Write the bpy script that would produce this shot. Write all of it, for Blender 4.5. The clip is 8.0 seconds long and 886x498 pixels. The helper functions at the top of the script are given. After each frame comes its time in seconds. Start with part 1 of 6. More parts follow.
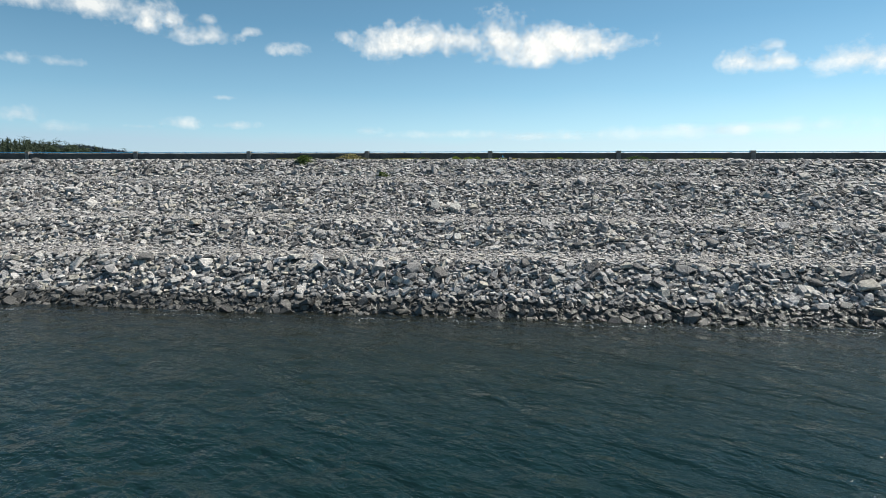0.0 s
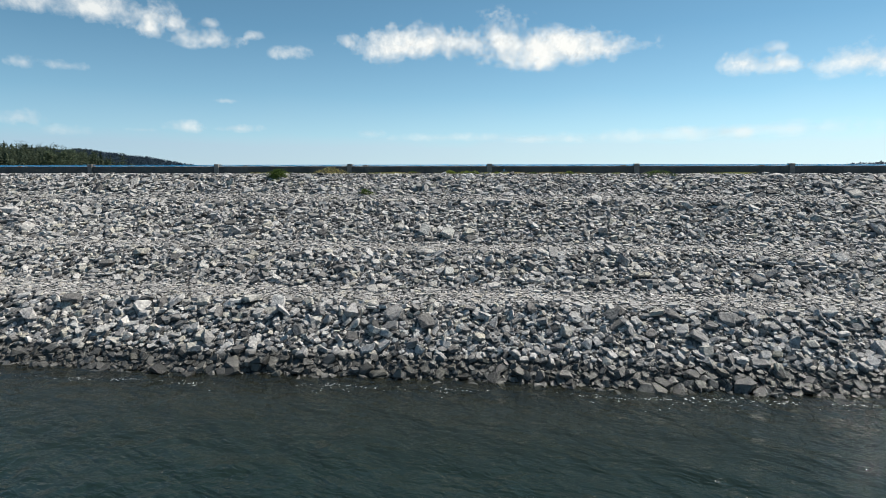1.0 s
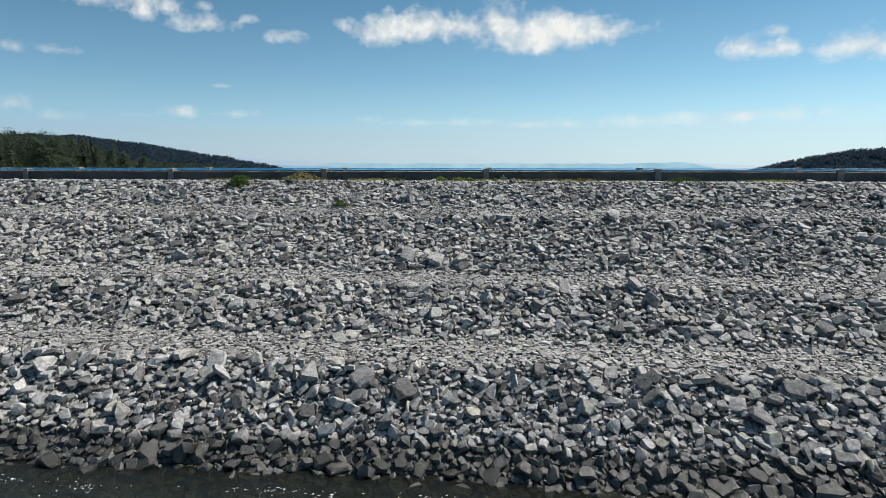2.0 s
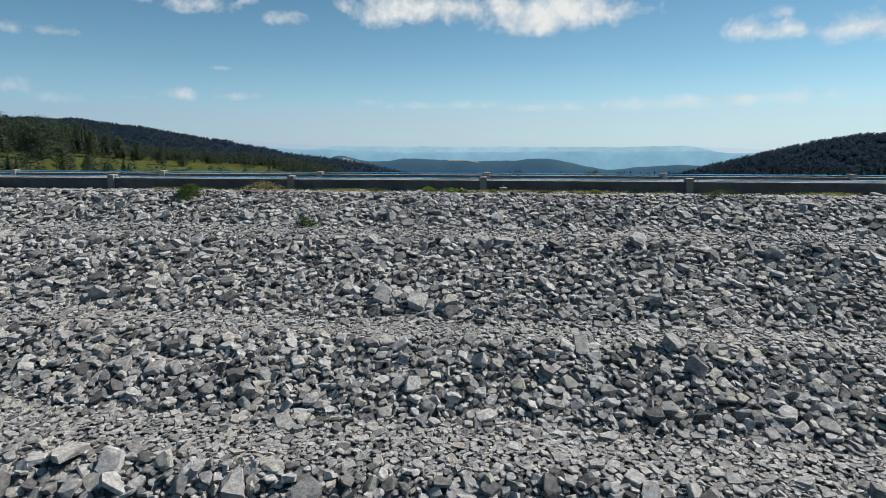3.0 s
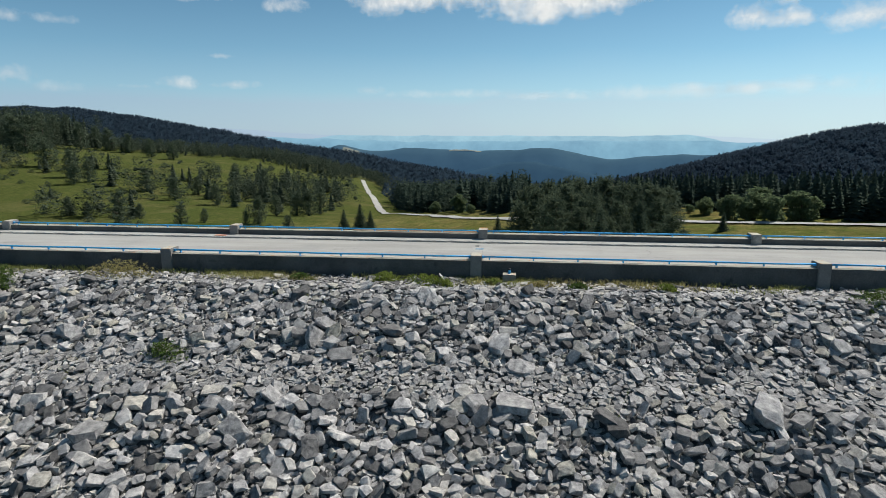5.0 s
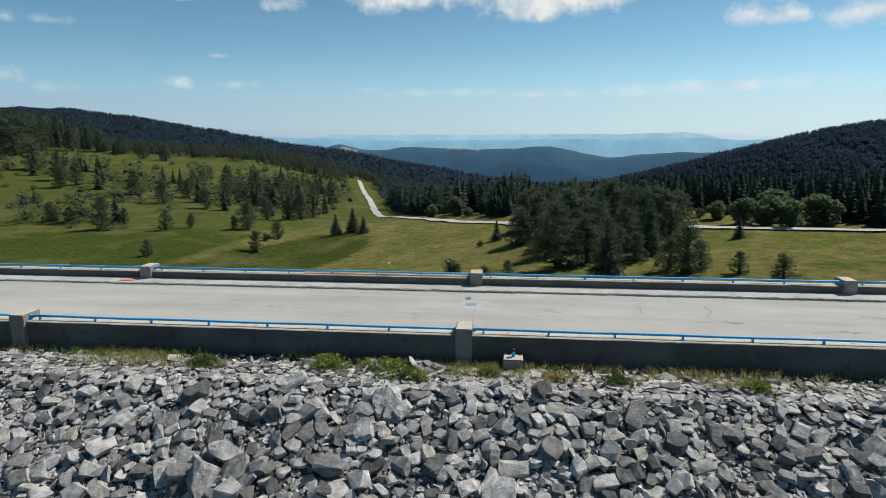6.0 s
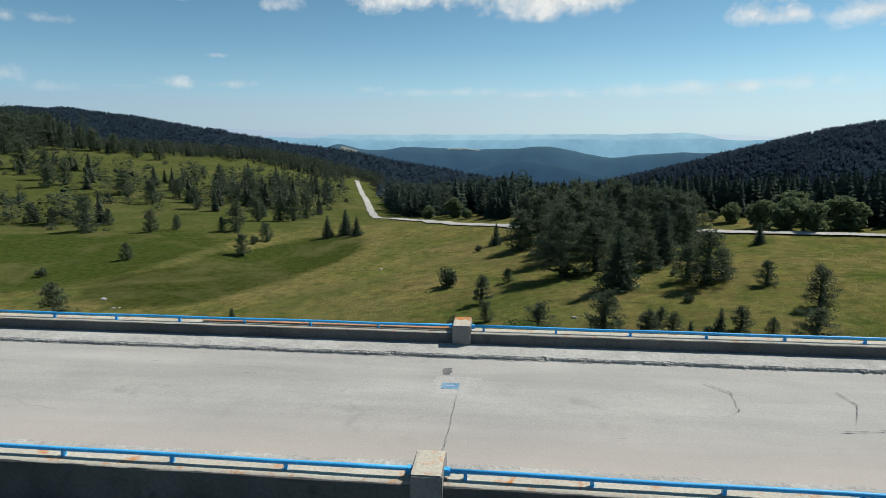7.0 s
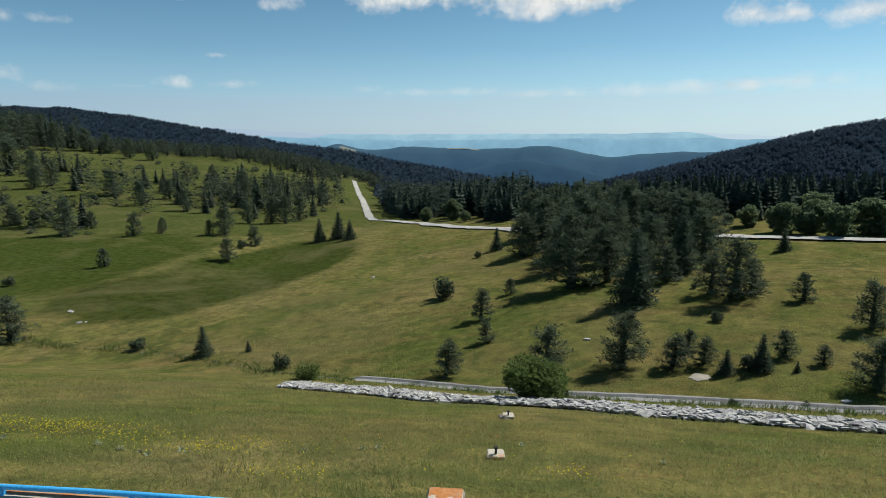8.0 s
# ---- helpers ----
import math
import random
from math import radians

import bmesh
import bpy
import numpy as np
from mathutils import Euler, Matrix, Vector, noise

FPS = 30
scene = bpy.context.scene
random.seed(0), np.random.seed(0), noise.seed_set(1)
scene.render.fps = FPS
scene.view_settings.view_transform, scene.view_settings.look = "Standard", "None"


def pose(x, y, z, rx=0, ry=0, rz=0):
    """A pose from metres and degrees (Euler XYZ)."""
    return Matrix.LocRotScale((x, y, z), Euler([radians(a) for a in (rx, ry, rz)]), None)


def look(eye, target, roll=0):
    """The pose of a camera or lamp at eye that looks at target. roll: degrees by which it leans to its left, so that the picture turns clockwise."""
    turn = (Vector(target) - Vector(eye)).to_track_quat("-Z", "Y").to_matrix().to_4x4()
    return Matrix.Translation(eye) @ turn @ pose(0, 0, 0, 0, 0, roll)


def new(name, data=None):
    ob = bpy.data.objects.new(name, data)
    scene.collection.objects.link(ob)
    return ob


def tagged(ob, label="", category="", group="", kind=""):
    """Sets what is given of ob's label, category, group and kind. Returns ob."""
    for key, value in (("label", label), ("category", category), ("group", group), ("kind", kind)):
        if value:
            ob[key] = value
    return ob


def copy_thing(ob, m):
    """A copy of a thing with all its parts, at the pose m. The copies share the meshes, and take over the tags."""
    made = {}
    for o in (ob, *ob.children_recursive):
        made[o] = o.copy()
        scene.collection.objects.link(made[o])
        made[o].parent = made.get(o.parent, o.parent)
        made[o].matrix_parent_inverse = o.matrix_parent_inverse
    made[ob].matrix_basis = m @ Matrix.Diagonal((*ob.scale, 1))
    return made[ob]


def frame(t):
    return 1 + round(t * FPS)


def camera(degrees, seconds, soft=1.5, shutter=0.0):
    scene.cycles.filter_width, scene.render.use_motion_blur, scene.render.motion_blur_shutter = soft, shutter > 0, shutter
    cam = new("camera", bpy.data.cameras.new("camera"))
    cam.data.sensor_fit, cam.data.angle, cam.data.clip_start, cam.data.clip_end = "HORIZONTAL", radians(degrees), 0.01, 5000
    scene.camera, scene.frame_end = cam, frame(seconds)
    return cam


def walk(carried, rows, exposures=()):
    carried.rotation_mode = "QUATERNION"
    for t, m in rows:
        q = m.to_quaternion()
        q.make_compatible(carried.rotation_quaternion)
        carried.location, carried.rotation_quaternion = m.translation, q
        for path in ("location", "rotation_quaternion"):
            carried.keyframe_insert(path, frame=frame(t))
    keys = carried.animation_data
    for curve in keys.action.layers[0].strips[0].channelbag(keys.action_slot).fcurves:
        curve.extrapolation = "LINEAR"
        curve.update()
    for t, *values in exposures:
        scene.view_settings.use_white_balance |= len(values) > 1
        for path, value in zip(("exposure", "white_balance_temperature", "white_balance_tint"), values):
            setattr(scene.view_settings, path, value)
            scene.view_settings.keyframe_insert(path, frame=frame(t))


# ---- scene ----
cam = camera(73.6, 8.0, soft=0.9)
PATH = [
    (0, (1.481, 0.641, -0.801), (1.274, 2.612, -1.066), 0.1),
    (0.5, (1.453, 4.17, -0.433), (1.244, 6.143, -0.684), 0.0),
    (1, (1.513, 7.848, 0.266), (1.298, 9.82, 0.01), -0.0),
    (1.5, (1.318, 11.447, 1.004), (1.111, 13.418, 0.733), 0.0),
    (3, (1.363, 22.175, 3.139), (1.153, 24.132, 2.78), 0.0),
    (3.5, (1.335, 25.852, 3.69), (1.121, 27.808, 3.33), 0.2),
    (4, (1.17, 29.515, 4.525), (0.962, 31.465, 4.134), 0.1),
    (4.5, (1.142, 33.215, 5.072), (0.927, 35.164, 4.679), 0.1),
    (5.8, (0.952, 42.743, 5.857), (0.741, 44.691, 5.458), -0.2),
    (6, (0.956, 44.179, 5.831), (0.744, 46.127, 5.432), -0.3),
    (6.5, (0.938, 47.808, 5.546), (0.727, 49.757, 5.147), -0.35),
    (7, (0.899, 51.381, 5.249), (0.687, 53.33, 4.85), -0.2),
    (7.5, (0.785, 54.939, 4.999), (0.574, 56.887, 4.6), -0.3),
    (8, (0.558, 58.501, 4.913), (0.348, 60.449, 4.513), -0.3),
]
walk(cam, [(t, look(eye, target, roll)) for t, eye, target, roll in PATH], [(0, 0.27, 6850, 8), (1.5, 0.12, 6750, 8), (3.5, -0.13, 6600, 8), (4.5, -0.06, 6600, 8), (7, -0.08, 6600, 8), (7.5, -0.17, 6600, 8), (8, -0.09, 6600, 8)])

# ---- light ----
SUN_AZ, SUN_EL = 36.0, 49.0   # degrees from +x towards +y, and above the horizon
world = bpy.data.worlds.new("sky")
scene.world = world
world.use_nodes = True
wn = world.node_tree
sky = wn.nodes.new("ShaderNodeTexSky")
sky.sky_type = "NISHITA"
sky.sun_disc = False
sky.sun_elevation = radians(SUN_EL)
sky.sun_rotation = radians(90 - SUN_AZ)
sky.altitude = 2200
sky.air_density = 0.7
sky.dust_density = 0.6
sky.ozone_density = 2.0
warm = wn.nodes.new("ShaderNodeMix")      # humid summer air: a little greener than the clear model
warm.data_type, warm.blend_type = "RGBA", "MULTIPLY"
warm.inputs[0].default_value = 1.0
warm.inputs[7].default_value = (0.76, 1.06, 0.95, 1)
wn.links.new(sky.outputs[0], warm.inputs[6])
wn.links.new(warm.outputs[2], wn.nodes["Background"].inputs[0])
wn.nodes["Background"].inputs[1].default_value = 0.118
sun = new("sun", bpy.data.lights.new("sun", "SUN"))
sun.data.energy, sun.data.angle, sun.data.color = 5.8, radians(0.53), (1.0, 0.975, 0.93)
to_sun = Vector((math.cos(radians(SUN_EL)) * math.cos(radians(SUN_AZ)), math.cos(radians(SUN_EL)) * math.sin(radians(SUN_AZ)), math.sin(radians(SUN_EL))))
sun.matrix_world = look(to_sun * 200, (0, 0, 0))


# ---- materials ----
def nodes_of(name):
    m = bpy.data.materials.new(name)
    m.use_nodes = True
    t = m.node_tree
    return m, t, t.nodes["Principled BSDF"]


def link(t, a, b):
    t.links.new(a, b)


def noise_node(t, scale, detail=4.0, rough=0.55, vec=None, distort=0.0):
    n = t.nodes.new("ShaderNodeTexNoise")
    n.inputs["Scale"].default_value = scale
    n.inputs["Detail"].default_value = detail
    n.inputs["Roughness"].default_value = rough
    n.inputs["Distortion"].default_value = distort
    if vec is not None:
        link(t, vec, n.inputs["Vector"])
    return n.outputs["Fac"]


def ramp_node(t, fac, stops):
    r = t.nodes.new("ShaderNodeValToRGB")
    link(t, fac, r.inputs[0])
    els = r.color_ramp.elements
    while len(els) < len(stops):
        els.new(0.5)
    for e, (p, c) in zip(els, stops):
        e.position = p
        e.color = (*c, 1) if len(c) == 3 else c
    return r.outputs[0]


def mix_node(t, fac, a, b, kind="MIX"):
    n = t.nodes.new("ShaderNodeMix")
    n.data_type = "RGBA"
    n.blend_type = kind
    for s, v in ((n.inputs[0], fac), (n.inputs[6], a), (n.inputs[7], b)):
        if isinstance(v, (int, float)):
            s.default_value = v
        elif isinstance(v, tuple):
            s.default_value = (*v, 1)
        else:
            link(t, v, s)
    return n.outputs[2]


def math_node(t, op, a, b=0.0, clamp=False):
    n = t.nodes.new("ShaderNodeMath")
    n.operation = op
    n.use_clamp = clamp
    for s, v in ((n.inputs[0], a), (n.inputs[1], b)):
        if isinstance(v, (int, float)):
            s.default_value = v
        else:
            link(t, v, s)
    return n.outputs[0]


def bump_node(t, bsdf, height, strength=0.4, dist=0.02):
    b = t.nodes.new("ShaderNodeBump")
    b.inputs["Strength"].default_value = strength
    b.inputs["Distance"].default_value = dist
    link(t, height, b.inputs["Height"])
    link(t, b.outputs[0], bsdf.inputs["Normal"])


def position(t):
    return t.nodes.new("ShaderNodeNewGeometry").outputs["Position"]


def rough_surface(name, a, b, scale, fine, rough=0.9, bump=0.4, dist=0.02, stain=None):
    """Two-scale mottled surface between colours a and b, with an optional stain colour."""
    m, t, s = nodes_of(name)
    p = position(t)
    big, small = noise_node(t, scale, 5, 0.6, p), noise_node(t, fine, 5, 0.65, p)
    col = mix_node(t, ramp_node(t, big, [(0.35, (0, 0, 0)), (0.68, (1, 1, 1))]), a, b)
    col = mix_node(t, 0.5, col, ramp_node(t, small, [(0.3, (0.55, 0.55, 0.55)), (0.7, (1.3, 1.3, 1.3))]), "MULTIPLY")
    if stain:
        spots = ramp_node(t, noise_node(t, scale * 2.3, 6, 0.7, p, 0.6), [(0.55, (0, 0, 0)), (0.7, (1, 1, 1))])
        col = mix_node(t, spots, col, stain)
    link(t, col, s.inputs["Base Color"])
    s.inputs["Roughness"].default_value = rough
    s.inputs["Specular IOR Level"].default_value = 0.25
    bump_node(t, s, small, bump, dist)
    return m


def island_rock(name, dark, mid, light, warm, per_object=False, shore=-8.4):
    """Broken rock: each stone its own grey, with veins and dust."""
    m, t, s = nodes_of(name)
    g = t.nodes.new("ShaderNodeNewGeometry")
    rnd = t.nodes.new("ShaderNodeObjectInfo").outputs["Random"] if per_object else g.outputs["Random Per Island"]
    col = ramp_node(t, rnd, [(0.0, dark), (0.35, mid), (0.75, light), (0.9, warm), (1.0, light)])
    p = g.outputs["Position"]
    small = noise_node(t, 6.0, 6, 0.7, p)
    veins_fac = noise_node(t, 2.2, 5, 0.6, p, 1.2)
    veins = ramp_node(t, veins_fac, [(0.3, (0.72, 0.73, 0.76)), (0.6, (1.14, 1.12, 1.1))])
    col = mix_node(t, 0.8, col, veins, "MULTIPLY")
    col = mix_node(t, 0.8, col, ramp_node(t, small, [(0.32, (0.36, 0.36, 0.38)), (0.68, (1.5, 1.5, 1.48))]), "MULTIPLY")
    sep = t.nodes.new("ShaderNodeSeparateXYZ")
    link(t, p, sep.inputs[0])
    # stones wetted by the ripples just above the water
    wet = math_node(t, "SUBTRACT", math_node(t, "ADD", shore, math_node(t, "MULTIPLY", veins_fac, 0.3)), sep.outputs[2])
    wet = math_node(t, "MULTIPLY", wet, 5.0, True)
    col = mix_node(t, math_node(t, "MULTIPLY", wet, 0.8), col, (0.035, 0.034, 0.03))
    link(t, col, s.inputs["Base Color"])
    link(t, math_node(t, "SUBTRACT", 0.82, math_node(t, "MULTIPLY", wet, 0.5)), s.inputs["Roughness"])
    s.inputs["Specular IOR Level"].default_value = 0.3
    grit = noise_node(t, 34.0, 4, 0.7, p)
    bump_node(t, s, math_node(t, "ADD", small, math_node(t, "MULTIPLY", grit, 0.25)), 1.0, 0.06)
    return m


def leaf_surface(name, a, b, per_island=True, rough=0.7, through_light=0.25):
    """Foliage whose clumps differ, with some light passing through."""
    m, t, s = nodes_of(name)
    g = t.nodes.new("ShaderNodeNewGeometry")
    rnd = g.outputs["Random Per Island"]
    big = noise_node(t, 0.35, 3, 0.5, g.outputs["Position"])
    col = mix_node(t, rnd, a, b)
    col = mix_node(t, 0.5, col, ramp_node(t, big, [(0.3, (0.7, 0.75, 0.7)), (0.7, (1.25, 1.2, 1.1))]), "MULTIPLY")
    link(t, col, s.inputs["Base Color"])
    s.inputs["Roughness"].default_value = 0.9
    s.inputs["Specular IOR Level"].default_value = 0.04
    tr = t.nodes.new("ShaderNodeBsdfTranslucent")
    link(t, col, tr.inputs[0])
    mx = t.nodes.new("ShaderNodeMixShader")
    mx.inputs[0].default_value = through_light
    link(t, s.outputs[0], mx.inputs[1])
    link(t, tr.outputs[0], mx.inputs[2])
    link(t, mx.outputs[0], t.nodes["Material Output"].inputs[0])
    return m


MAT_ROCK = island_rock("broken_rock", (0.09, 0.086, 0.084), (0.272, 0.262, 0.256), (0.48, 0.461, 0.449), (0.37, 0.343, 0.288))
MAT_ROCK_PIECE = island_rock("broken_rock_piece", (0.09, 0.086, 0.084), (0.272, 0.262, 0.256), (0.48, 0.461, 0.449), (0.37, 0.343, 0.288), True)
MAT_PALE_STONE = island_rock("pale_stone", (0.20, 0.198, 0.194), (0.32, 0.316, 0.306), (0.45, 0.446, 0.43), (0.38, 0.365, 0.32), False, -60.0)
MAT_PALE_PIECE = island_rock("pale_stone_piece", (0.20, 0.198, 0.194), (0.32, 0.316, 0.306), (0.45, 0.446, 0.43), (0.38, 0.365, 0.32), True, -60.0)
MAT_GRAVEL = island_rock("pale_gravel", (0.20, 0.192, 0.186), (0.30, 0.288, 0.28), (0.43, 0.413, 0.40), (0.36, 0.33, 0.285))
# scree under the stones, its colour darkened for the shade in the gaps
MAT_SHADED_SCREE = rough_surface("shaded_scree", (0.06, 0.06, 0.058), (0.13, 0.128, 0.122), 0.4, 14.0, 0.95, 0.9, 0.08)
# wall darker than the pillars: its face's shade is in the colour, besides stains
MAT_CONCRETE = rough_surface("shaded_stained_concrete", (0.085, 0.083, 0.08), (0.135, 0.132, 0.126), 0.7, 18.0, 0.9, 0.3, 0.01, (0.065, 0.064, 0.062))
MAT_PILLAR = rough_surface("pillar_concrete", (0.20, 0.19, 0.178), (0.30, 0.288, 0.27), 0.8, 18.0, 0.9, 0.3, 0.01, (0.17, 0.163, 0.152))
MAT_DRAIN = rough_surface("drain_concrete", (0.22, 0.215, 0.205), (0.32, 0.315, 0.30), 0.6, 9.0, 0.95, 0.5, 0.02)
MAT_ORANGE_LICHEN = rough_surface("orange_lichen", (0.45, 0.17, 0.045), (0.46, 0.33, 0.22), 2.2, 22.0, 0.95, 0.4, 0.01, (0.50, 0.15, 0.03))
MAT_KERB = rough_surface("crumbling_concrete", (0.33, 0.32, 0.30), (0.45, 0.44, 0.41), 1.1, 12.0, 0.95, 0.9, 0.03)
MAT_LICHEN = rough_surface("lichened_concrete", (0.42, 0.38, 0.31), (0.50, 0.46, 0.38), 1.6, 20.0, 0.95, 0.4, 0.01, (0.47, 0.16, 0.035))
MAT_BLUE = rough_surface("blue_paint", (0.045, 0.37, 0.74), (0.075, 0.44, 0.82), 0.8, 30.0, 0.45, 0.1, 0.002)
MAT_BLACK = rough_surface("black_plastic", (0.02, 0.02, 0.022), (0.035, 0.035, 0.036), 4.0, 40.0, 0.6, 0.1, 0.002)
MAT_BLUE_MARK = rough_surface("faded_blue_mark", (0.085, 0.22, 0.32), (0.19, 0.31, 0.40), 5.0, 40.0, 0.8, 0.2, 0.004)
MAT_ORANGE_MARK = rough_surface("faded_orange_mark", (0.55, 0.16, 0.07), (0.60, 0.26, 0.14), 3.0, 30.0, 0.85, 0.2, 0.004)
MAT_BARK = rough_surface("bark", (0.10, 0.075, 0.055), (0.17, 0.14, 0.11), 1.5, 14.0, 0.95, 0.8, 0.03)
MAT_DEAD_WOOD = rough_surface("dead_wood", (0.36, 0.33, 0.30), (0.46, 0.43, 0.39), 1.5, 14.0, 0.9, 0.6, 0.02)
MAT_GRAVEL_ROAD = rough_surface("gravel_road", (0.32, 0.308, 0.288), (0.42, 0.404, 0.376), 0.15, 3.0, 0.95, 0.4, 0.03)
MAT_PINE = leaf_surface("pine_needles", (0.062, 0.084, 0.058), (0.124, 0.152, 0.10), True, 0.65, 0.36)
MAT_SPRUCE = leaf_surface("spruce_needles", (0.050, 0.072, 0.056), (0.098, 0.128, 0.088), True, 0.65, 0.42)
MAT_WOOD_PINE = leaf_surface("wood_pine_needles", (0.046, 0.063, 0.048), (0.088, 0.108, 0.074), True, 0.65, 0.38)
MAT_WOOD_SPRUCE = leaf_surface("wood_spruce_needles", (0.044, 0.064, 0.054), (0.076, 0.102, 0.076), True, 0.65, 0.38)
# far spruce: the blue haze of distance is put into the needle colour
MAT_HAZY_SPRUCE = leaf_surface("haze_blue_spruce_needles", (0.038, 0.058, 0.088), (0.048, 0.072, 0.102), True, 0.8, 0.5)
MAT_BROADLEAF = leaf_surface("broad_leaves", (0.12, 0.162, 0.088), (0.20, 0.245, 0.14), True, 0.6, 0.5)
MAT_WILLOW = leaf_surface("willow_leaves", (0.095, 0.138, 0.042), (0.175, 0.225, 0.08), True, 0.6, 0.45)
MAT_SHRUB = leaf_surface("shrub_leaves", (0.075, 0.12, 0.034), (0.14, 0.19, 0.06), True, 0.6, 0.3)
MAT_GRASS = leaf_surface("grass_blades", (0.21, 0.245, 0.075), (0.34, 0.33, 0.14), True, 0.7, 0.6)
MAT_DRY_GRASS = leaf_surface("dry_grass", (0.28, 0.25, 0.11), (0.40, 0.35, 0.17), True, 0.8, 0.5)
MAT_WEED = leaf_surface("weed_leaves", (0.165, 0.215, 0.05), (0.29, 0.33, 0.085), True, 0.6, 0.35)
MAT_MULLEIN = leaf_surface("felted_leaves", (0.19, 0.22, 0.13), (0.29, 0.31, 0.21), True, 0.9, 0.3)
MAT_FLOWER = leaf_surface("yellow_petals", (0.55, 0.45, 0.02), (0.65, 0.58, 0.04), True, 0.8, 0.3)


def road_material():
    """Sun-bleached asphalt with faint tyre lanes, stains and fine cracks."""
    m, t, s = nodes_of("bleached_asphalt")
    p = position(t)
    mp = t.nodes.new("ShaderNodeMapping")
    mp.inputs["Scale"].default_value = (0.18, 1.3, 1)
    link(t, p, mp.inputs[0])
    lanes = noise_node(t, 1.0, 4, 0.55, mp.outputs[0])
    big, fine = noise_node(t, 0.55, 5, 0.6, p), noise_node(t, 26.0, 5, 0.7, p)
    col = mix_node(t, ramp_node(t, lanes, [(0.32, (0, 0, 0)), (0.68, (1, 1, 1))]), (0.305, 0.293, 0.273), (0.39, 0.375, 0.35))
    col = mix_node(t, 0.5, col, ramp_node(t, big, [(0.3, (0.82, 0.83, 0.85)), (0.65, (1.08, 1.07, 1.05))]), "MULTIPLY")
    col = mix_node(t, 0.45, col, ramp_node(t, fine, [(0.3, (0.66, 0.66, 0.66)), (0.7, (1.22, 1.22, 1.22))]), "MULTIPLY")
    worn = noise_node(t, 1.5, 8, 0.72, p, 0.4)
    scuffed = math_node(t, "MULTIPLY", ramp_node(t, worn, [(0.54, (0, 0, 0)), (0.66, (1, 1, 1))]), ramp_node(t, noise_node(t, 0.35, 3, 0.5, p), [(0.48, (0, 0, 0)), (0.62, (0.5, 0.5, 0.5))]))
    col = mix_node(t, scuffed, col, (0.20, 0.195, 0.188))
    sep = t.nodes.new("ShaderNodeSeparateXYZ")
    link(t, p, sep.inputs[0])
    dusty = math_node(t, "MULTIPLY", math_node(t, "SUBTRACT", math_node(t, "ADD", 60.3, math_node(t, "MULTIPLY", big, 0.8)), sep.outputs[1]), 0.45, True)      # reddish dust drifted against the upstream side
    col = mix_node(t, dusty, col, (0.40, 0.355, 0.315))
    vo = t.nodes.new("ShaderNodeTexVoronoi")
    vo.feature = "DISTANCE_TO_EDGE"
    vo.inputs["Scale"].default_value = 0.32
    wob = t.nodes.new("ShaderNodeMix")
    wob.data_type = "VECTOR"
    wob.inputs[0].default_value = 0.16
    nz = t.nodes.new("ShaderNodeTexNoise")
    nz.inputs["Scale"].default_value = 1.6
    nz.inputs["Detail"].default_value = 6
    link(t, p, nz.inputs["Vector"])
    link(t, p, wob.inputs[4])
    link(t, nz.outputs["Color"], wob.inputs[5])
    link(t, wob.outputs[1], vo.inputs["Vector"])
    crack = ramp_node(t, vo.outputs["Distance"], [(0.0, (0.22, 0.22, 0.22)), (0.004, (0, 0, 0))])
    some = ramp_node(t, noise_node(t, 0.3, 2, 0.5, p), [(0.55, (0, 0, 0)), (0.62, (1, 1, 1))])
    hit = math_node(t, "MULTIPLY", crack, some)
    col = mix_node(t, hit, col, (0.12, 0.115, 0.11))
    link(t, col, s.inputs["Base Color"])
    s.inputs["Roughness"].default_value = 0.9
    s.inputs["Specular IOR Level"].default_value = 0.25
    bump_node(t, s, fine, 0.35, 0.01)
    return m


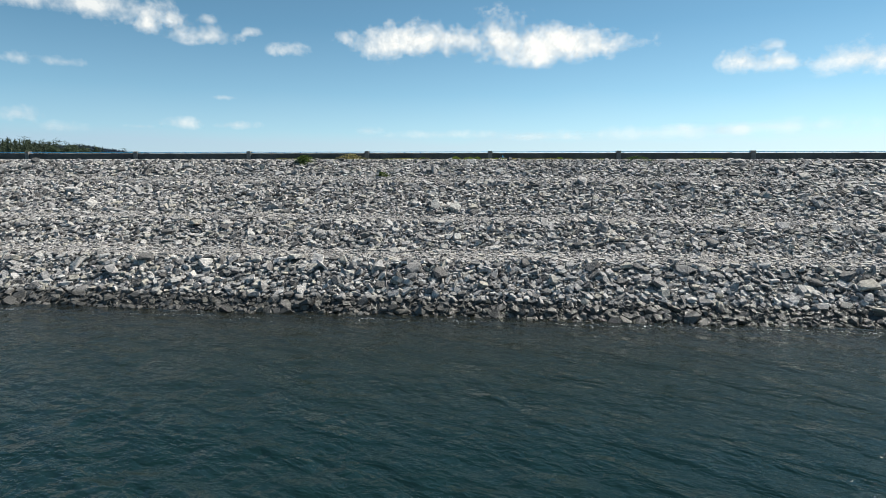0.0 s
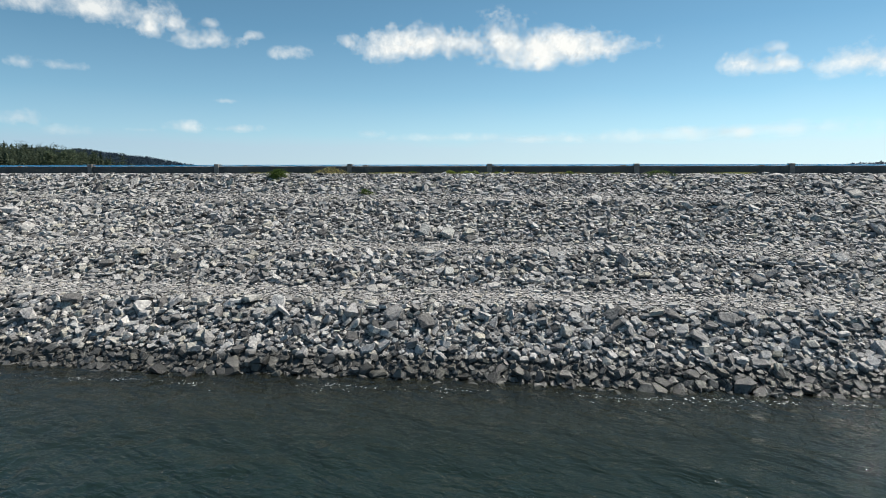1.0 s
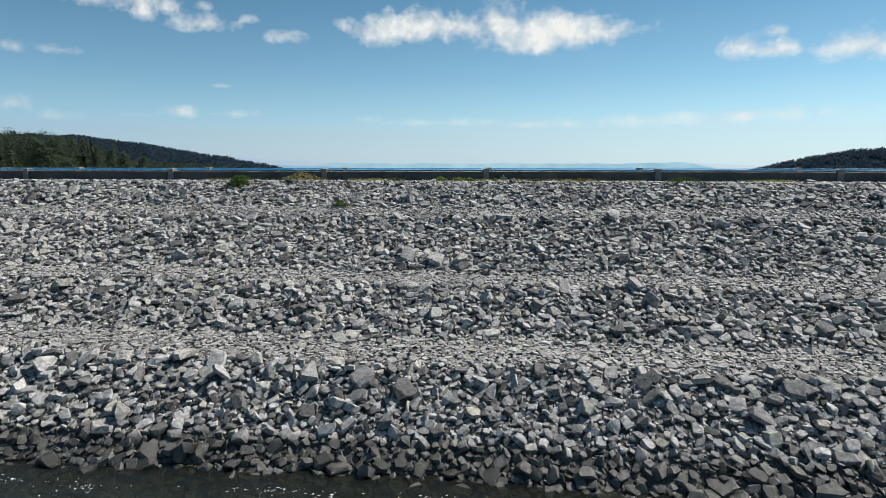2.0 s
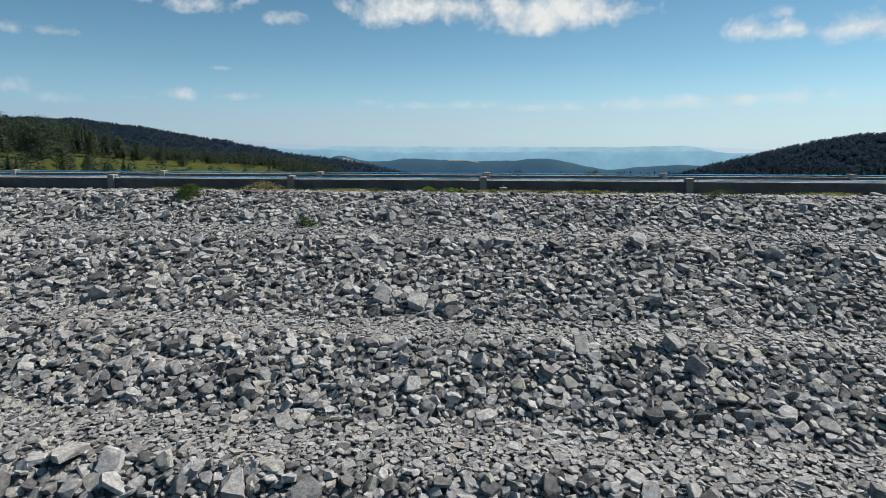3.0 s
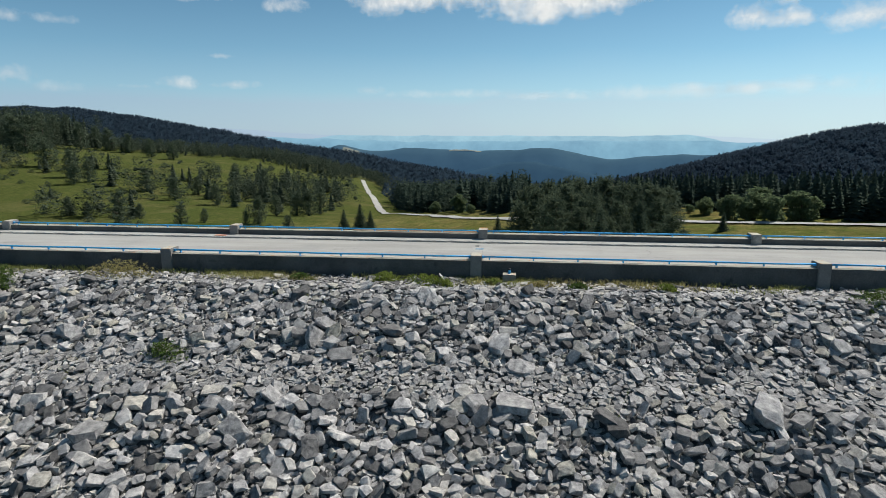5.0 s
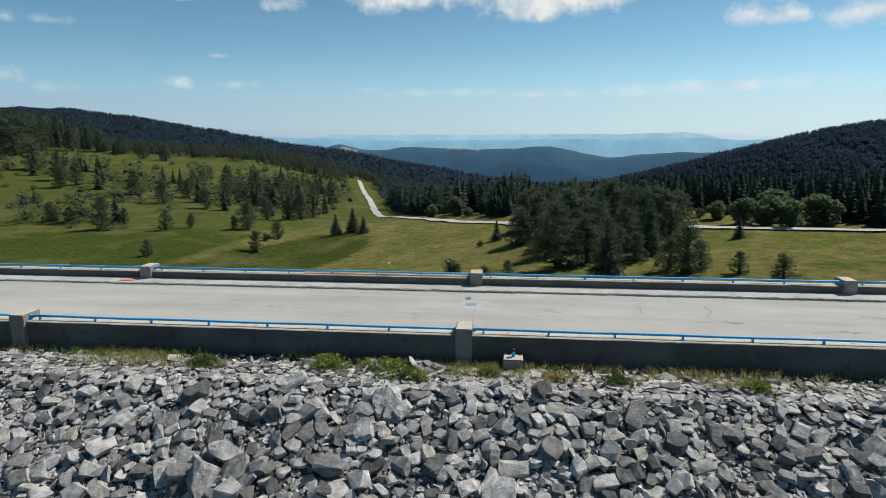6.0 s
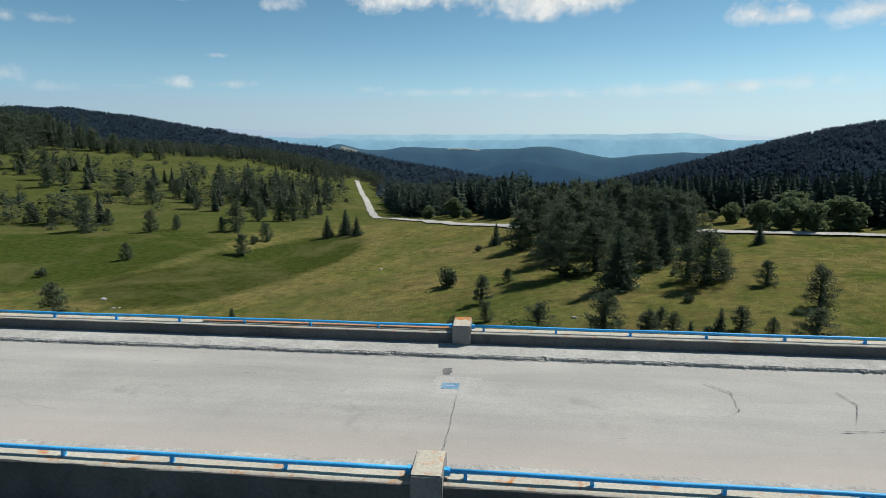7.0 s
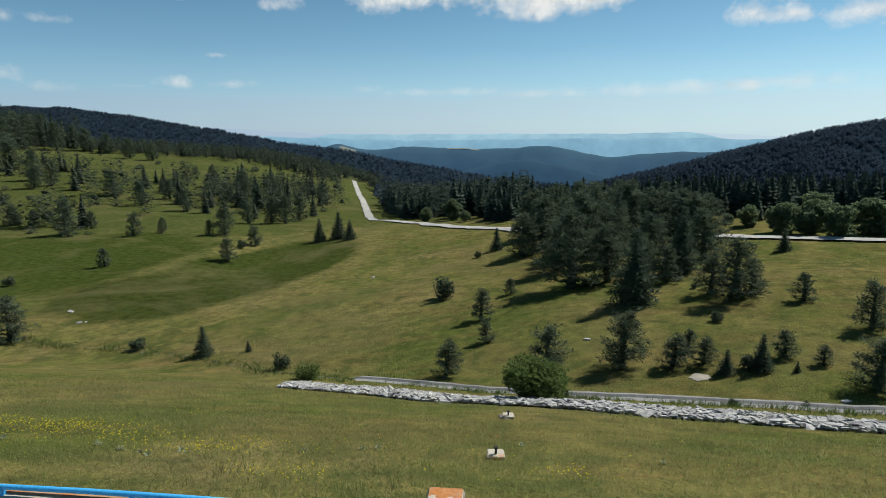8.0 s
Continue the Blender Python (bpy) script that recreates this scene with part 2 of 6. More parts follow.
def meadow_material():
    """Mountain grass: green hollows, yellow and straw-coloured drier swells, brown seed heads."""
    m, t, s = nodes_of("meadow")
    p = position(t)
    sep = t.nodes.new("ShaderNodeSeparateXYZ")
    link(t, p, sep.inputs[0])
    flat = t.nodes.new("ShaderNodeMapping")
    flat.inputs["Scale"].default_value = (1, 1, 0.2)
    link(t, p, flat.inputs[0])
    v = flat.outputs[0]
    huge, big = noise_node(t, 0.016, 4, 0.55, v), noise_node(t, 0.10, 5, 0.65, v, 0.5)
    mid, fine = noise_node(t, 0.7, 5, 0.7, v), noise_node(t, 7.0, 4, 0.7, v)
    col = ramp_node(t, big, [(0.30, (0.090, 0.120, 0.028)), (0.45, (0.120, 0.133, 0.042)), (0.56, (0.172, 0.160, 0.060)), (0.70, (0.205, 0.172, 0.078))])
    green = (0.080, 0.106, 0.029)
    col = mix_node(t, ramp_node(t, huge, [(0.48, (0, 0, 0)), (0.68, (0.8, 0.8, 0.8))]), col, green)
    wide = t.nodes.new("ShaderNodeMapping")
    wide.inputs["Scale"].default_value = (0.5, 1.3, 0.3)
    link(t, p, wide.inputs[0])
    heads = noise_node(t, 0.22, 6, 0.7, wide.outputs[0], 0.5)     # reddish-brown drifts of seed heads
    col = mix_node(t, ramp_node(t, heads, [(0.48, (0, 0, 0)), (0.62, (0.55, 0.55, 0.55))]), col, (0.165, 0.126, 0.052))
    # greener turf in the boggy hollows, straw-coloured grass on the rim round the nearest one
    straw = (0.205, 0.182, 0.072)
    for cx, cy, rx, ry, turn, turf, rim in ((-260, 330, 300, 185, 0, (0.072, 0.090, 0.028), 0.0), (-96, 165, 40, 36, 0, (0.046, 0.068, 0.016), 0.0), (-45, 163, 15, 36, -8, (0.036, 0.056, 0.013), 0.5), (-53, 140, 13, 15, 0, (0.044, 0.058, 0.016), 0.0)):
        c, n = math.cos(radians(turn)), math.sin(radians(turn))
        ax, ay = math_node(t, "SUBTRACT", sep.outputs[0], cx), math_node(t, "SUBTRACT", sep.outputs[1], cy)
        dx = math_node(t, "ADD", math_node(t, "MULTIPLY", ax, c / rx), math_node(t, "MULTIPLY", ay, n / rx))
        dy = math_node(t, "SUBTRACT", math_node(t, "MULTIPLY", ay, c / ry), math_node(t, "MULTIPLY", ax, n / ry))
        r2 = math_node(t, "ADD", math_node(t, "MULTIPLY", dx, dx), math_node(t, "MULTIPLY", dy, dy))
        edge = math_node(t, "ADD", math_node(t, "MULTIPLY", r2, 0.5), math_node(t, "MULTIPLY", math_node(t, "SUBTRACT", big, 0.5), 0.5))
        if rim:
            col = mix_node(t, ramp_node(t, edge, [(0.45, (rim, rim, rim)), (0.95, (0, 0, 0))]), col, straw)
        col = mix_node(t, ramp_node(t, edge, [(0.36, (0.9, 0.9, 0.9)), (0.56, (0, 0, 0))]), col, turf)
    col = mix_node(t, 0.75, col, ramp_node(t, mid, [(0.30, (0.35, 0.41, 0.42)), (0.70, (1.36, 1.22, 1.12))]), "MULTIPLY")
    col = mix_node(t, 0.6, col, ramp_node(t, fine, [(0.28, (0.5, 0.52, 0.5)), (0.72, (1.4, 1.38, 1.3))]), "MULTIPLY")
    rank = noise_node(t, 0.32, 5, 0.7, v, 0.6)      # ranker, darker clumps
    col = mix_node(t, ramp_node(t, rank, [(0.52, (0, 0, 0)), (0.64, (0.6, 0.6, 0.6))]), col, (0.050, 0.070, 0.022))
    drier = noise_node(t, 0.045, 5, 0.65, v, 0.8)
    col = mix_node(t, ramp_node(t, drier, [(0.5, (0, 0, 0)), (0.66, (0.55, 0.55, 0.55))]), col, (0.130, 0.116, 0.050))
    # forest floor under the far woods, tree shade and haze blue in its colour
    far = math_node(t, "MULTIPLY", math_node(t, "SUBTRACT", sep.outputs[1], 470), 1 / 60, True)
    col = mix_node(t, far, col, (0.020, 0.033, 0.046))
    link(t, col, s.inputs["Base Color"])
    s.inputs["Roughness"].default_value = 1.0
    s.inputs["Specular IOR Level"].default_value = 0.0
    bump_node(t, s, math_node(t, "ADD", mid, fine), 0.75, 0.22)
    return m


def water_material():
    """Wind-rippled reservoir water: a clear shallow rim over the stones, dark teal where it is deep."""
    m, t, s = nodes_of("reservoir_water")
    p = position(t)
    sep = t.nodes.new("ShaderNodeSeparateXYZ")
    link(t, p, sep.inputs[0])
    mp = t.nodes.new("ShaderNodeMapping")
    mp.vector_type = "TEXTURE"                # wave crests drawn out along one slanting line
    mp.inputs["Rotation"].default_value = (0, 0, radians(-27))
    mp.inputs["Scale"].default_value = (1.35, 0.85, 1)
    link(t, p, mp.inputs[0])
    v = mp.outputs[0]
    a, b, c = noise_node(t, 0.55, 3, 0.5, v, 0.4), noise_node(t, 1.5, 4, 0.55, v, 0.4), noise_node(t, 5.5, 3, 0.6, v)
    h = math_node(t, "ADD", math_node(t, "MULTIPLY", a, 2.6), math_node(t, "ADD", math_node(t, "MULTIPLY", b, 1.2), math_node(t, "MULTIPLY", c, 0.12)))
    off = math_node(t, "MULTIPLY", math_node(t, "SUBTRACT", SHORE, sep.outputs[1]), 1 / 16.0, True)
    link(t, ramp_node(t, off, [(0.0, (0.034, 0.037, 0.029)), (0.45, (0.014, 0.022, 0.018)), (1.0, (0.005, 0.0175, 0.0175))]), s.inputs["Base Color"])
    s.inputs["Roughness"].default_value = 0.03
    s.inputs["IOR"].default_value = 1.333
    s.inputs["Specular IOR Level"].default_value = 0.5
    bump_node(t, s, h, 0.55, 0.34)
    clear = t.nodes.new("ShaderNodeBsdfTransparent")
    clear.inputs[0].default_value = (0.40, 0.42, 0.36, 1)
    gl = t.nodes.new("ShaderNodeBsdfGlossy")
    gl.inputs["Roughness"].default_value = 0.05
    for n in t.nodes:
        if n.bl_idname == "ShaderNodeBump":
            link(t, n.outputs[0], gl.inputs["Normal"])
    fr = t.nodes.new("ShaderNodeFresnel")
    fr.inputs[0].default_value = 1.333
    shallow = t.nodes.new("ShaderNodeMixShader")
    link(t, fr.outputs[0], shallow.inputs[0])
    link(t, clear.outputs[0], shallow.inputs[1])
    link(t, gl.outputs[0], shallow.inputs[2])
    mx = t.nodes.new("ShaderNodeMixShader")
    edge = math_node(t, "MULTIPLY", math_node(t, "SUBTRACT", SHORE + 0.2, sep.outputs[1]), 1 / 9.0, True)
    link(t, ramp_node(t, edge, [(0.0, (0.15, 0.15, 0.15)), (0.4, (0.72, 0.72, 0.72)), (1.0, (1, 1, 1))]), mx.inputs[0])
    link(t, shallow.outputs[0], mx.inputs[1])
    link(t, s.outputs[0], mx.inputs[2])
    link(t, mx.outputs[0], t.nodes["Material Output"].inputs[0])
    return m


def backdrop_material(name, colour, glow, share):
    """Far hills through kilometres of air: pale blue, mostly airlight put in as emission."""
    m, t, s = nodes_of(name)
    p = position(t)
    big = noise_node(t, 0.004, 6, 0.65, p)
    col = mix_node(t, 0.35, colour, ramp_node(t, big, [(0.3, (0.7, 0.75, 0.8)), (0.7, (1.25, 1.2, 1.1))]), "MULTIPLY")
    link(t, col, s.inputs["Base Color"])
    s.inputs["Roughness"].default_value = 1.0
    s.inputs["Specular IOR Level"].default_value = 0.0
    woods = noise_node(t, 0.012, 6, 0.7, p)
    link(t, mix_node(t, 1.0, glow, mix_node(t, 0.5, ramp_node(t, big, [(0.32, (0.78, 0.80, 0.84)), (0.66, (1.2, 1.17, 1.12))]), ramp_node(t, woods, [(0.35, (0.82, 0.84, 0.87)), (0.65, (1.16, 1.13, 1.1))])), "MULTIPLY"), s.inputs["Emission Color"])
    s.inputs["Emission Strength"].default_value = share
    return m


WATER, SHORE = -9.1, 33.8
MAT_ROAD = road_material()
MAT_MEADOW = meadow_material()
MAT_WATER = water_material()


# ---- building helpers ----
def mesh_of(name, verts, faces, material, smooth=False):
    me = bpy.data.meshes.new(name)
    me.from_pydata(verts, [], faces)
    me.materials.append(material)
    if smooth:
        me.polygons.foreach_set("use_smooth", [True] * len(me.polygons))
    me.update()
    return me


def fast_mesh(name, verts, tris, material, smooth=False):
    """A mesh from numpy arrays of places and triangles."""
    me = bpy.data.meshes.new(name)
    verts, tris = np.asarray(verts, np.float32), np.asarray(tris, np.int32)
    me.vertices.add(len(verts))
    me.vertices.foreach_set("co", verts.ravel())
    me.loops.add(len(tris) * 3)
    me.loops.foreach_set("vertex_index", tris.ravel())
    me.polygons.add(len(tris))
    me.polygons.foreach_set("loop_start", np.arange(len(tris), dtype=np.int32) * 3)
    me.polygons.foreach_set("use_smooth", np.full(len(tris), smooth))
    me.materials.append(material)
    me.update(calc_edges=True)
    me.validate()
    return me


def part(name, data, parent, label="", m=None, kind=""):
    """One mesh object under a thing or a part; data is a mesh."""
    ob = new(name, data)
    ob.parent = parent
    if m is not None:
        ob.matrix_basis = m
    return tagged(ob, label=label, kind=kind)


def empty(name, m, label, category, group="", kind=""):
    ob = new(name)
    ob.empty_display_size = 0.2
    ob.matrix_basis = m
    return tagged(ob, label, category, group, kind)


def box_bm(bm, lo, hi, bevel=0.0):
    r = bmesh.ops.create_cube(bm, size=1.0)
    c, s = [(a + b) / 2 for a, b in zip(lo, hi)], [b - a for a, b in zip(lo, hi)]
    for v in r["verts"]:
        v.co = Vector([v.co[i] * s[i] + c[i] for i in range(3)])
    if bevel:
        bmesh.ops.bevel(bm, geom=list({e for v in r["verts"] for e in v.link_edges}), offset=bevel, segments=2, affect="EDGES")


def bm_mesh(name, bm, material, smooth=False):
    me = bpy.data.meshes.new(name)
    for f in bm.faces:
        f.smooth = smooth
    bm.to_mesh(me)
    bm.free()
    me.materials.append(material)
    return me


def box_mesh(name, lo, hi, material, bevel=0.015):
    bm = bmesh.new()
    box_bm(bm, lo, hi, bevel)
    return bm_mesh(name, bm, material)


def tube_mesh(name, points, radii, material, sides=8, caps=True):
    """A round bar or trunk along points, with its own radius at each."""
    verts, faces = [], []
    for i, (p, r) in enumerate(zip(points, radii)):
        a, b = Vector(points[max(i - 1, 0)]), Vector(points[min(i + 1, len(points) - 1)])
        z = (b - a).normalized()
        x = z.orthogonal().normalized()
        y = z.cross(x)
        for k in range(sides):
            w = 2 * math.pi * k / sides
            verts.append(tuple(Vector(p) + r * (math.cos(w) * x + math.sin(w) * y)))
    for i in range(len(points) - 1):
        for k in range(sides):
            j = (k + 1) % sides
            faces.append((i * sides + k, i * sides + j, (i + 1) * sides + j, (i + 1) * sides + k))
    if caps:
        faces.append(tuple(range(sides - 1, -1, -1)))
        faces.append(tuple((len(points) - 1) * sides + k for k in range(sides)))
    return mesh_of(name, verts, faces, material, True)


def fbm(x, y, scale, seed=0.0, octaves=3):
    """Cheap smooth noise for numpy arrays, about -1 to 1."""
    out, amp, f = 0.0, 1.0, 1.0 / scale
    for k in range(octaves):
        a, b = 1.7 * k + seed, 2.3 * k + 0.7 * seed
        out = out + amp * (np.sin(f * x * 1.13 + a + 1.9 * np.sin(f * y * 0.71 + b)) * np.cos(f * y * 0.97 + b + 1.3 * np.sin(f * x * 0.83 + a)))
        amp, f = amp * 0.5, f * 2.07
    return out / 1.75


# ---- the lie of the land ----
RIDGE_A, RIDGE_B = (86, -84, 65), (19, -76, 13)   # crest heights at the two ends of each wooded ridge, and the highest
TOE_SLOPE = 1 / 2.42
UP_Y = (8.0, 20.0, 33.8, 38.0, 40.8, 44.4, 46.2, 52.0, 53.5, 56.4, 58.1)
UP_Z = (-21.0, -16.5, -9.1, -6.7, -6.3, -4.7, -4.3, -2.0, -1.42, 0.06, 0.10)


def upstream(x, y):
    """The stepped rock face between the water and the crest."""
    wave = 0.5 * fbm(x, y * 0 + 3.0, 9.0, 1.0) * np.clip((56.0 - y) / 6, 0, 1)
    return np.interp(y + wave, UP_Y, UP_Z) + 0.12 * fbm(x, y, 1.6, 4.0) * np.clip((56.5 - y) / 3, 0, 1)


def ease(v):
    v = np.clip(v, 0, 1)
    return v * v * (3 - 2 * v)


def ridge(x, y, a, b, tops, near, far):
    """A wooded ridge whose crest runs from a to b and falls away on both sides with the given slopes."""
    ax, ay = b[0] - a[0], b[1] - a[1]
    n = math.hypot(ax, ay)
    along = ((x - a[0]) * ax + (y - a[1]) * ay) / n
    off = ((x - a[0]) * ay - (y - a[1]) * ax) / n
    top = tops[0] + (tops[1] - tops[0]) * np.clip(along / n, -1.0, 1.6)
    top = -8.0 * np.logaddexp(-top / 8.0, -tops[2] / 8.0)
    dip = np.sqrt(off ** 2 + 45.0 ** 2) - 45.0
    return top - np.where(off > 0, near, far) * dip + 5 * fbm(x, y, 70, 5.0)


def meadow(x, y):
    left = np.logaddexp(0, -x / 9.0) * 9.0
    base = -12.3 + (0.07 * np.clip(x, 0, 60) + 0.02 * np.clip(x - 60, 0, 300)) * (1 - ease((y - 140) / 140)) - 6.5 * (1 - np.exp(-left / 20.0))
    fall = 0.115 * np.clip(y - 210, 0, 450) * ease((x + 200) / 220) + 0.20 * np.clip(y - 500, 0, 1300)
    base = base - 0.03 * np.clip(y - 100, 0, 110) - fall
    base = base + 0.7 * fbm(x, y, 22.0, 2.0) * np.clip((y - 88) / 30, 0, 1)
    # the hollow with its drier rim
    base = base - 1.6 * np.exp(-((x + 44) / 11) ** 2 - ((y - 163) / 30) ** 2) + 0.9 * np.exp(-((x + 62 + 0.06 * (y - 160)) / 5) ** 2 - ((y - 165) / 34) ** 2)
    # the hill with scattered pines
    base = base + (0.050 * np.clip(-x - 60, 0, 460) + 0.05 * np.clip(-x - 280, 0, 240)) * ease((y - 180) / 200)
    return base + 1.6 * fbm(x, y, 45.0, 9.0) * ease((y - 180) / 200)


def land(x, y):
    x, y = np.asarray(x, float), np.asarray(y, float)
    z = meadow(x, y)
    z = np.maximum(z, ridge(x, y, (-1300, 1560), (-40, 1180), RIDGE_A, 0.42, 0.5))
    z = np.maximum(z, ridge(x, y, (560, 1025), (160, 985), RIDGE_B, 0.34, 0.5))
    z = np.maximum(z, -260)
    face = 0.30 - (y - 64.45) * TOE_SLOPE + 0.18 * fbm(x, y, 7.0, 3.0) * np.clip((y - 66) / 5, 0, 1)
    k = 0.5
    z = np.where(y > 64.4, np.logaddexp(face / k, z / k) * k, z)
    return np.where(y < 64.45, np.where(y < 58.05, upstream(x, y) - 0.25, -0.2), z)


# ---- ground, water, far hills ----
def warped(lo, hi, centre, fine, growth):
    """Sample lines, fine round the centre and wider away from it."""
    out, step = [centre], fine
    while out[-1] < hi:
        out.append(out[-1] + step)
        step *= growth
    down, step = [centre], fine
    while down[-1] > lo:
        down.append(down[-1] - step)
        step *= growth
    return np.array(sorted(set(down[1:] + out)))


def sheet_mesh(name, xs, ys, height, material, smooth=True):
    gx, gy = np.meshgrid(xs, ys)
    gz = height(gx, gy)
    n, k = len(ys), len(xs)
    i = (np.arange(n - 1)[:, None] * k + np.arange(k - 1)).ravel()
    tris = np.concatenate([np.stack([i, i + 1, i + k + 1], 1), np.stack([i, i + k + 1, i + k], 1)])
    return fast_mesh(name, np.stack([gx, gy, gz], -1).reshape(-1, 3), tris, material, smooth)


ys_near = np.arange(64.4, 130, 0.8)
ys_far = warped(130, 4900, 130, 1.0, 1.022)
xs = warped(-3600, 3600, 0.0, 0.8, 1.028)
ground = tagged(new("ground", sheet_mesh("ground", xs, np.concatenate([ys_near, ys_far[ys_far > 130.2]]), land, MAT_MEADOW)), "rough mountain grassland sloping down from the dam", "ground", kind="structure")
bank_x, bank_y = np.arange(-140, 140.1, 0.7), np.concatenate([[-60.0, -20.0], np.arange(8, 58.1, 0.5)])
bank = tagged(new("dam_bank", sheet_mesh("dam_bank", bank_x, bank_y, upstream, MAT_SHADED_SCREE)), "stepped dam face of loose grey broken rock above water", "rock slope", kind="structure")

wx, wy = np.concatenate([[-1500, -400, -120], np.arange(-70, 70.1, 0.35), [120, 400, 1500]]), np.concatenate([[-1500, -300, -60], np.arange(-12, 36.1, 0.35)])


def swell(x, y):
    u, v = x * 0.93 - y * 0.36, x * 0.36 + y * 0.93
    calm = np.clip((SHORE + 0.5 - y) / 6, 0.25, 1)
    return WATER + calm * (0.020 * np.sin(v * 1.9 + 0.8 * np.sin(u * 0.35)) + 0.010 * np.sin(v * 3.3 + u * 0.9 + 1.0) + 0.03 * fbm(u, v * 1.8, 2.4, 6.0))


water = tagged(new("water", sheet_mesh("water", wx, wy, swell, MAT_WATER)), "dark teal reservoir water with small wind ripples", "water", kind="structure")


def far_hill(name, label, y0, y1, x0, x1, crest, material):
    """A far range: a broad swell of land whose skyline follows crest(x)."""
    gx, gy = np.linspace(x0, x1, 160), np.linspace(y0, y1, 14)

    def height(x, y):
        f = (y - y0) / (y1 - y0)
        return crest(x) * 1.0 - 320 * (np.abs(f - 0.6) / 0.6) ** 1.6 + 5 * fbm(x, y, 60, 3.0)

    return tagged(new(name, sheet_mesh(name, gx, gy, height, material)), label, "hills", kind="structure")


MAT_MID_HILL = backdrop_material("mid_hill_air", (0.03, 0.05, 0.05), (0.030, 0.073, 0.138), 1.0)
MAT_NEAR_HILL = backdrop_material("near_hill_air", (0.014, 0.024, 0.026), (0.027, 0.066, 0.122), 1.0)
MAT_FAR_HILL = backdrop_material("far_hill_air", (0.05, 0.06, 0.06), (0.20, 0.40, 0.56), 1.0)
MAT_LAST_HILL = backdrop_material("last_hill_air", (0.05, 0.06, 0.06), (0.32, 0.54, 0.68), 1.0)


def bumps(x, *humps):
    out = 0.0 * x
    for c, w, h in humps:
        out = out + h * np.exp(-0.5 * ((x - c) / w) ** 2)
    return out


def mid_crest(x):
    return -92 + bumps(x, (-735, 60, 30), (-390, 110, 21), (-60, 150, 10), (170, 90, 16), (450, 100, -26), (800, 150, -3)) + 2 * fbm(x, x * 0, 45, 3.0)


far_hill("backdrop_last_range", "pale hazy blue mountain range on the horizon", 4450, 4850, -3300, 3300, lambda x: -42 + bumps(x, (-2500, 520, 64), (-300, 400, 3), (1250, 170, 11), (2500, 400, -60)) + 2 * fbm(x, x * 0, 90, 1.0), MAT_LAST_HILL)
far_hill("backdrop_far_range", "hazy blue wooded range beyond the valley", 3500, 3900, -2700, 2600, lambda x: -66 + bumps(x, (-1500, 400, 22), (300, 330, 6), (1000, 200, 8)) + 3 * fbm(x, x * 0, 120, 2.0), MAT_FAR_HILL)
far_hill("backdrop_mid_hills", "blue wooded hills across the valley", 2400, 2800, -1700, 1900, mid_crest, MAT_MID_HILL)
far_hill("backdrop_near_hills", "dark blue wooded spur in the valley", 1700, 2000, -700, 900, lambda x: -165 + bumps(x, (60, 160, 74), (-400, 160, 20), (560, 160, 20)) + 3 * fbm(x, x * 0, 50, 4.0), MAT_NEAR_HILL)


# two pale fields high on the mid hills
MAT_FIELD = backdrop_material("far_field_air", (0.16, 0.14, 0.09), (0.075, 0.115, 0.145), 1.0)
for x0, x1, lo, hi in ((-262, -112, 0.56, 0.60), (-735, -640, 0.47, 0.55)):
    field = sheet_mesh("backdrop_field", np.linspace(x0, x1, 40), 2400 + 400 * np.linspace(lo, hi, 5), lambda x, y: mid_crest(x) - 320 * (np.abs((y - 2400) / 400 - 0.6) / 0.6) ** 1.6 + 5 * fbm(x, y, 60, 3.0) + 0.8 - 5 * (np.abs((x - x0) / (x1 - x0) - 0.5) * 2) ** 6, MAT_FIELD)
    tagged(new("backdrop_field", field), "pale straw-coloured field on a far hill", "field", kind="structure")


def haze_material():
    """A glowing shell for the bright veil of summer haze above the horizon."""
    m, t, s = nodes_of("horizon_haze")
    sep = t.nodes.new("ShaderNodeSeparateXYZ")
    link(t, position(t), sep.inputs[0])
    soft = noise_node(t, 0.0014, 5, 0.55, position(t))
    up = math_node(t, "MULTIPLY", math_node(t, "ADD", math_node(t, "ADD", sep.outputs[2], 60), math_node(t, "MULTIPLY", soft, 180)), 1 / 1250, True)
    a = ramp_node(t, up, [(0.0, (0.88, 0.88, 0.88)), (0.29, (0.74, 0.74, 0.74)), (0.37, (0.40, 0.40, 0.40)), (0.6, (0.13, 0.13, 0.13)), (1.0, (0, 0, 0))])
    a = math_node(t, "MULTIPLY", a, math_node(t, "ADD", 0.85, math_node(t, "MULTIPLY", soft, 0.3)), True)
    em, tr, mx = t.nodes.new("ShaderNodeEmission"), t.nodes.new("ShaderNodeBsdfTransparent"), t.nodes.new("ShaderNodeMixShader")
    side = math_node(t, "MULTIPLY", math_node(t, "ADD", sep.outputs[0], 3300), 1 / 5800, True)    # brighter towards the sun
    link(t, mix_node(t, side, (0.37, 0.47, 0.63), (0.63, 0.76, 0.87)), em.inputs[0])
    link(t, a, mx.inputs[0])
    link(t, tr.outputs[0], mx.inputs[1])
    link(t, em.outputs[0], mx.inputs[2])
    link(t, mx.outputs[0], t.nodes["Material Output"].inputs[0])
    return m


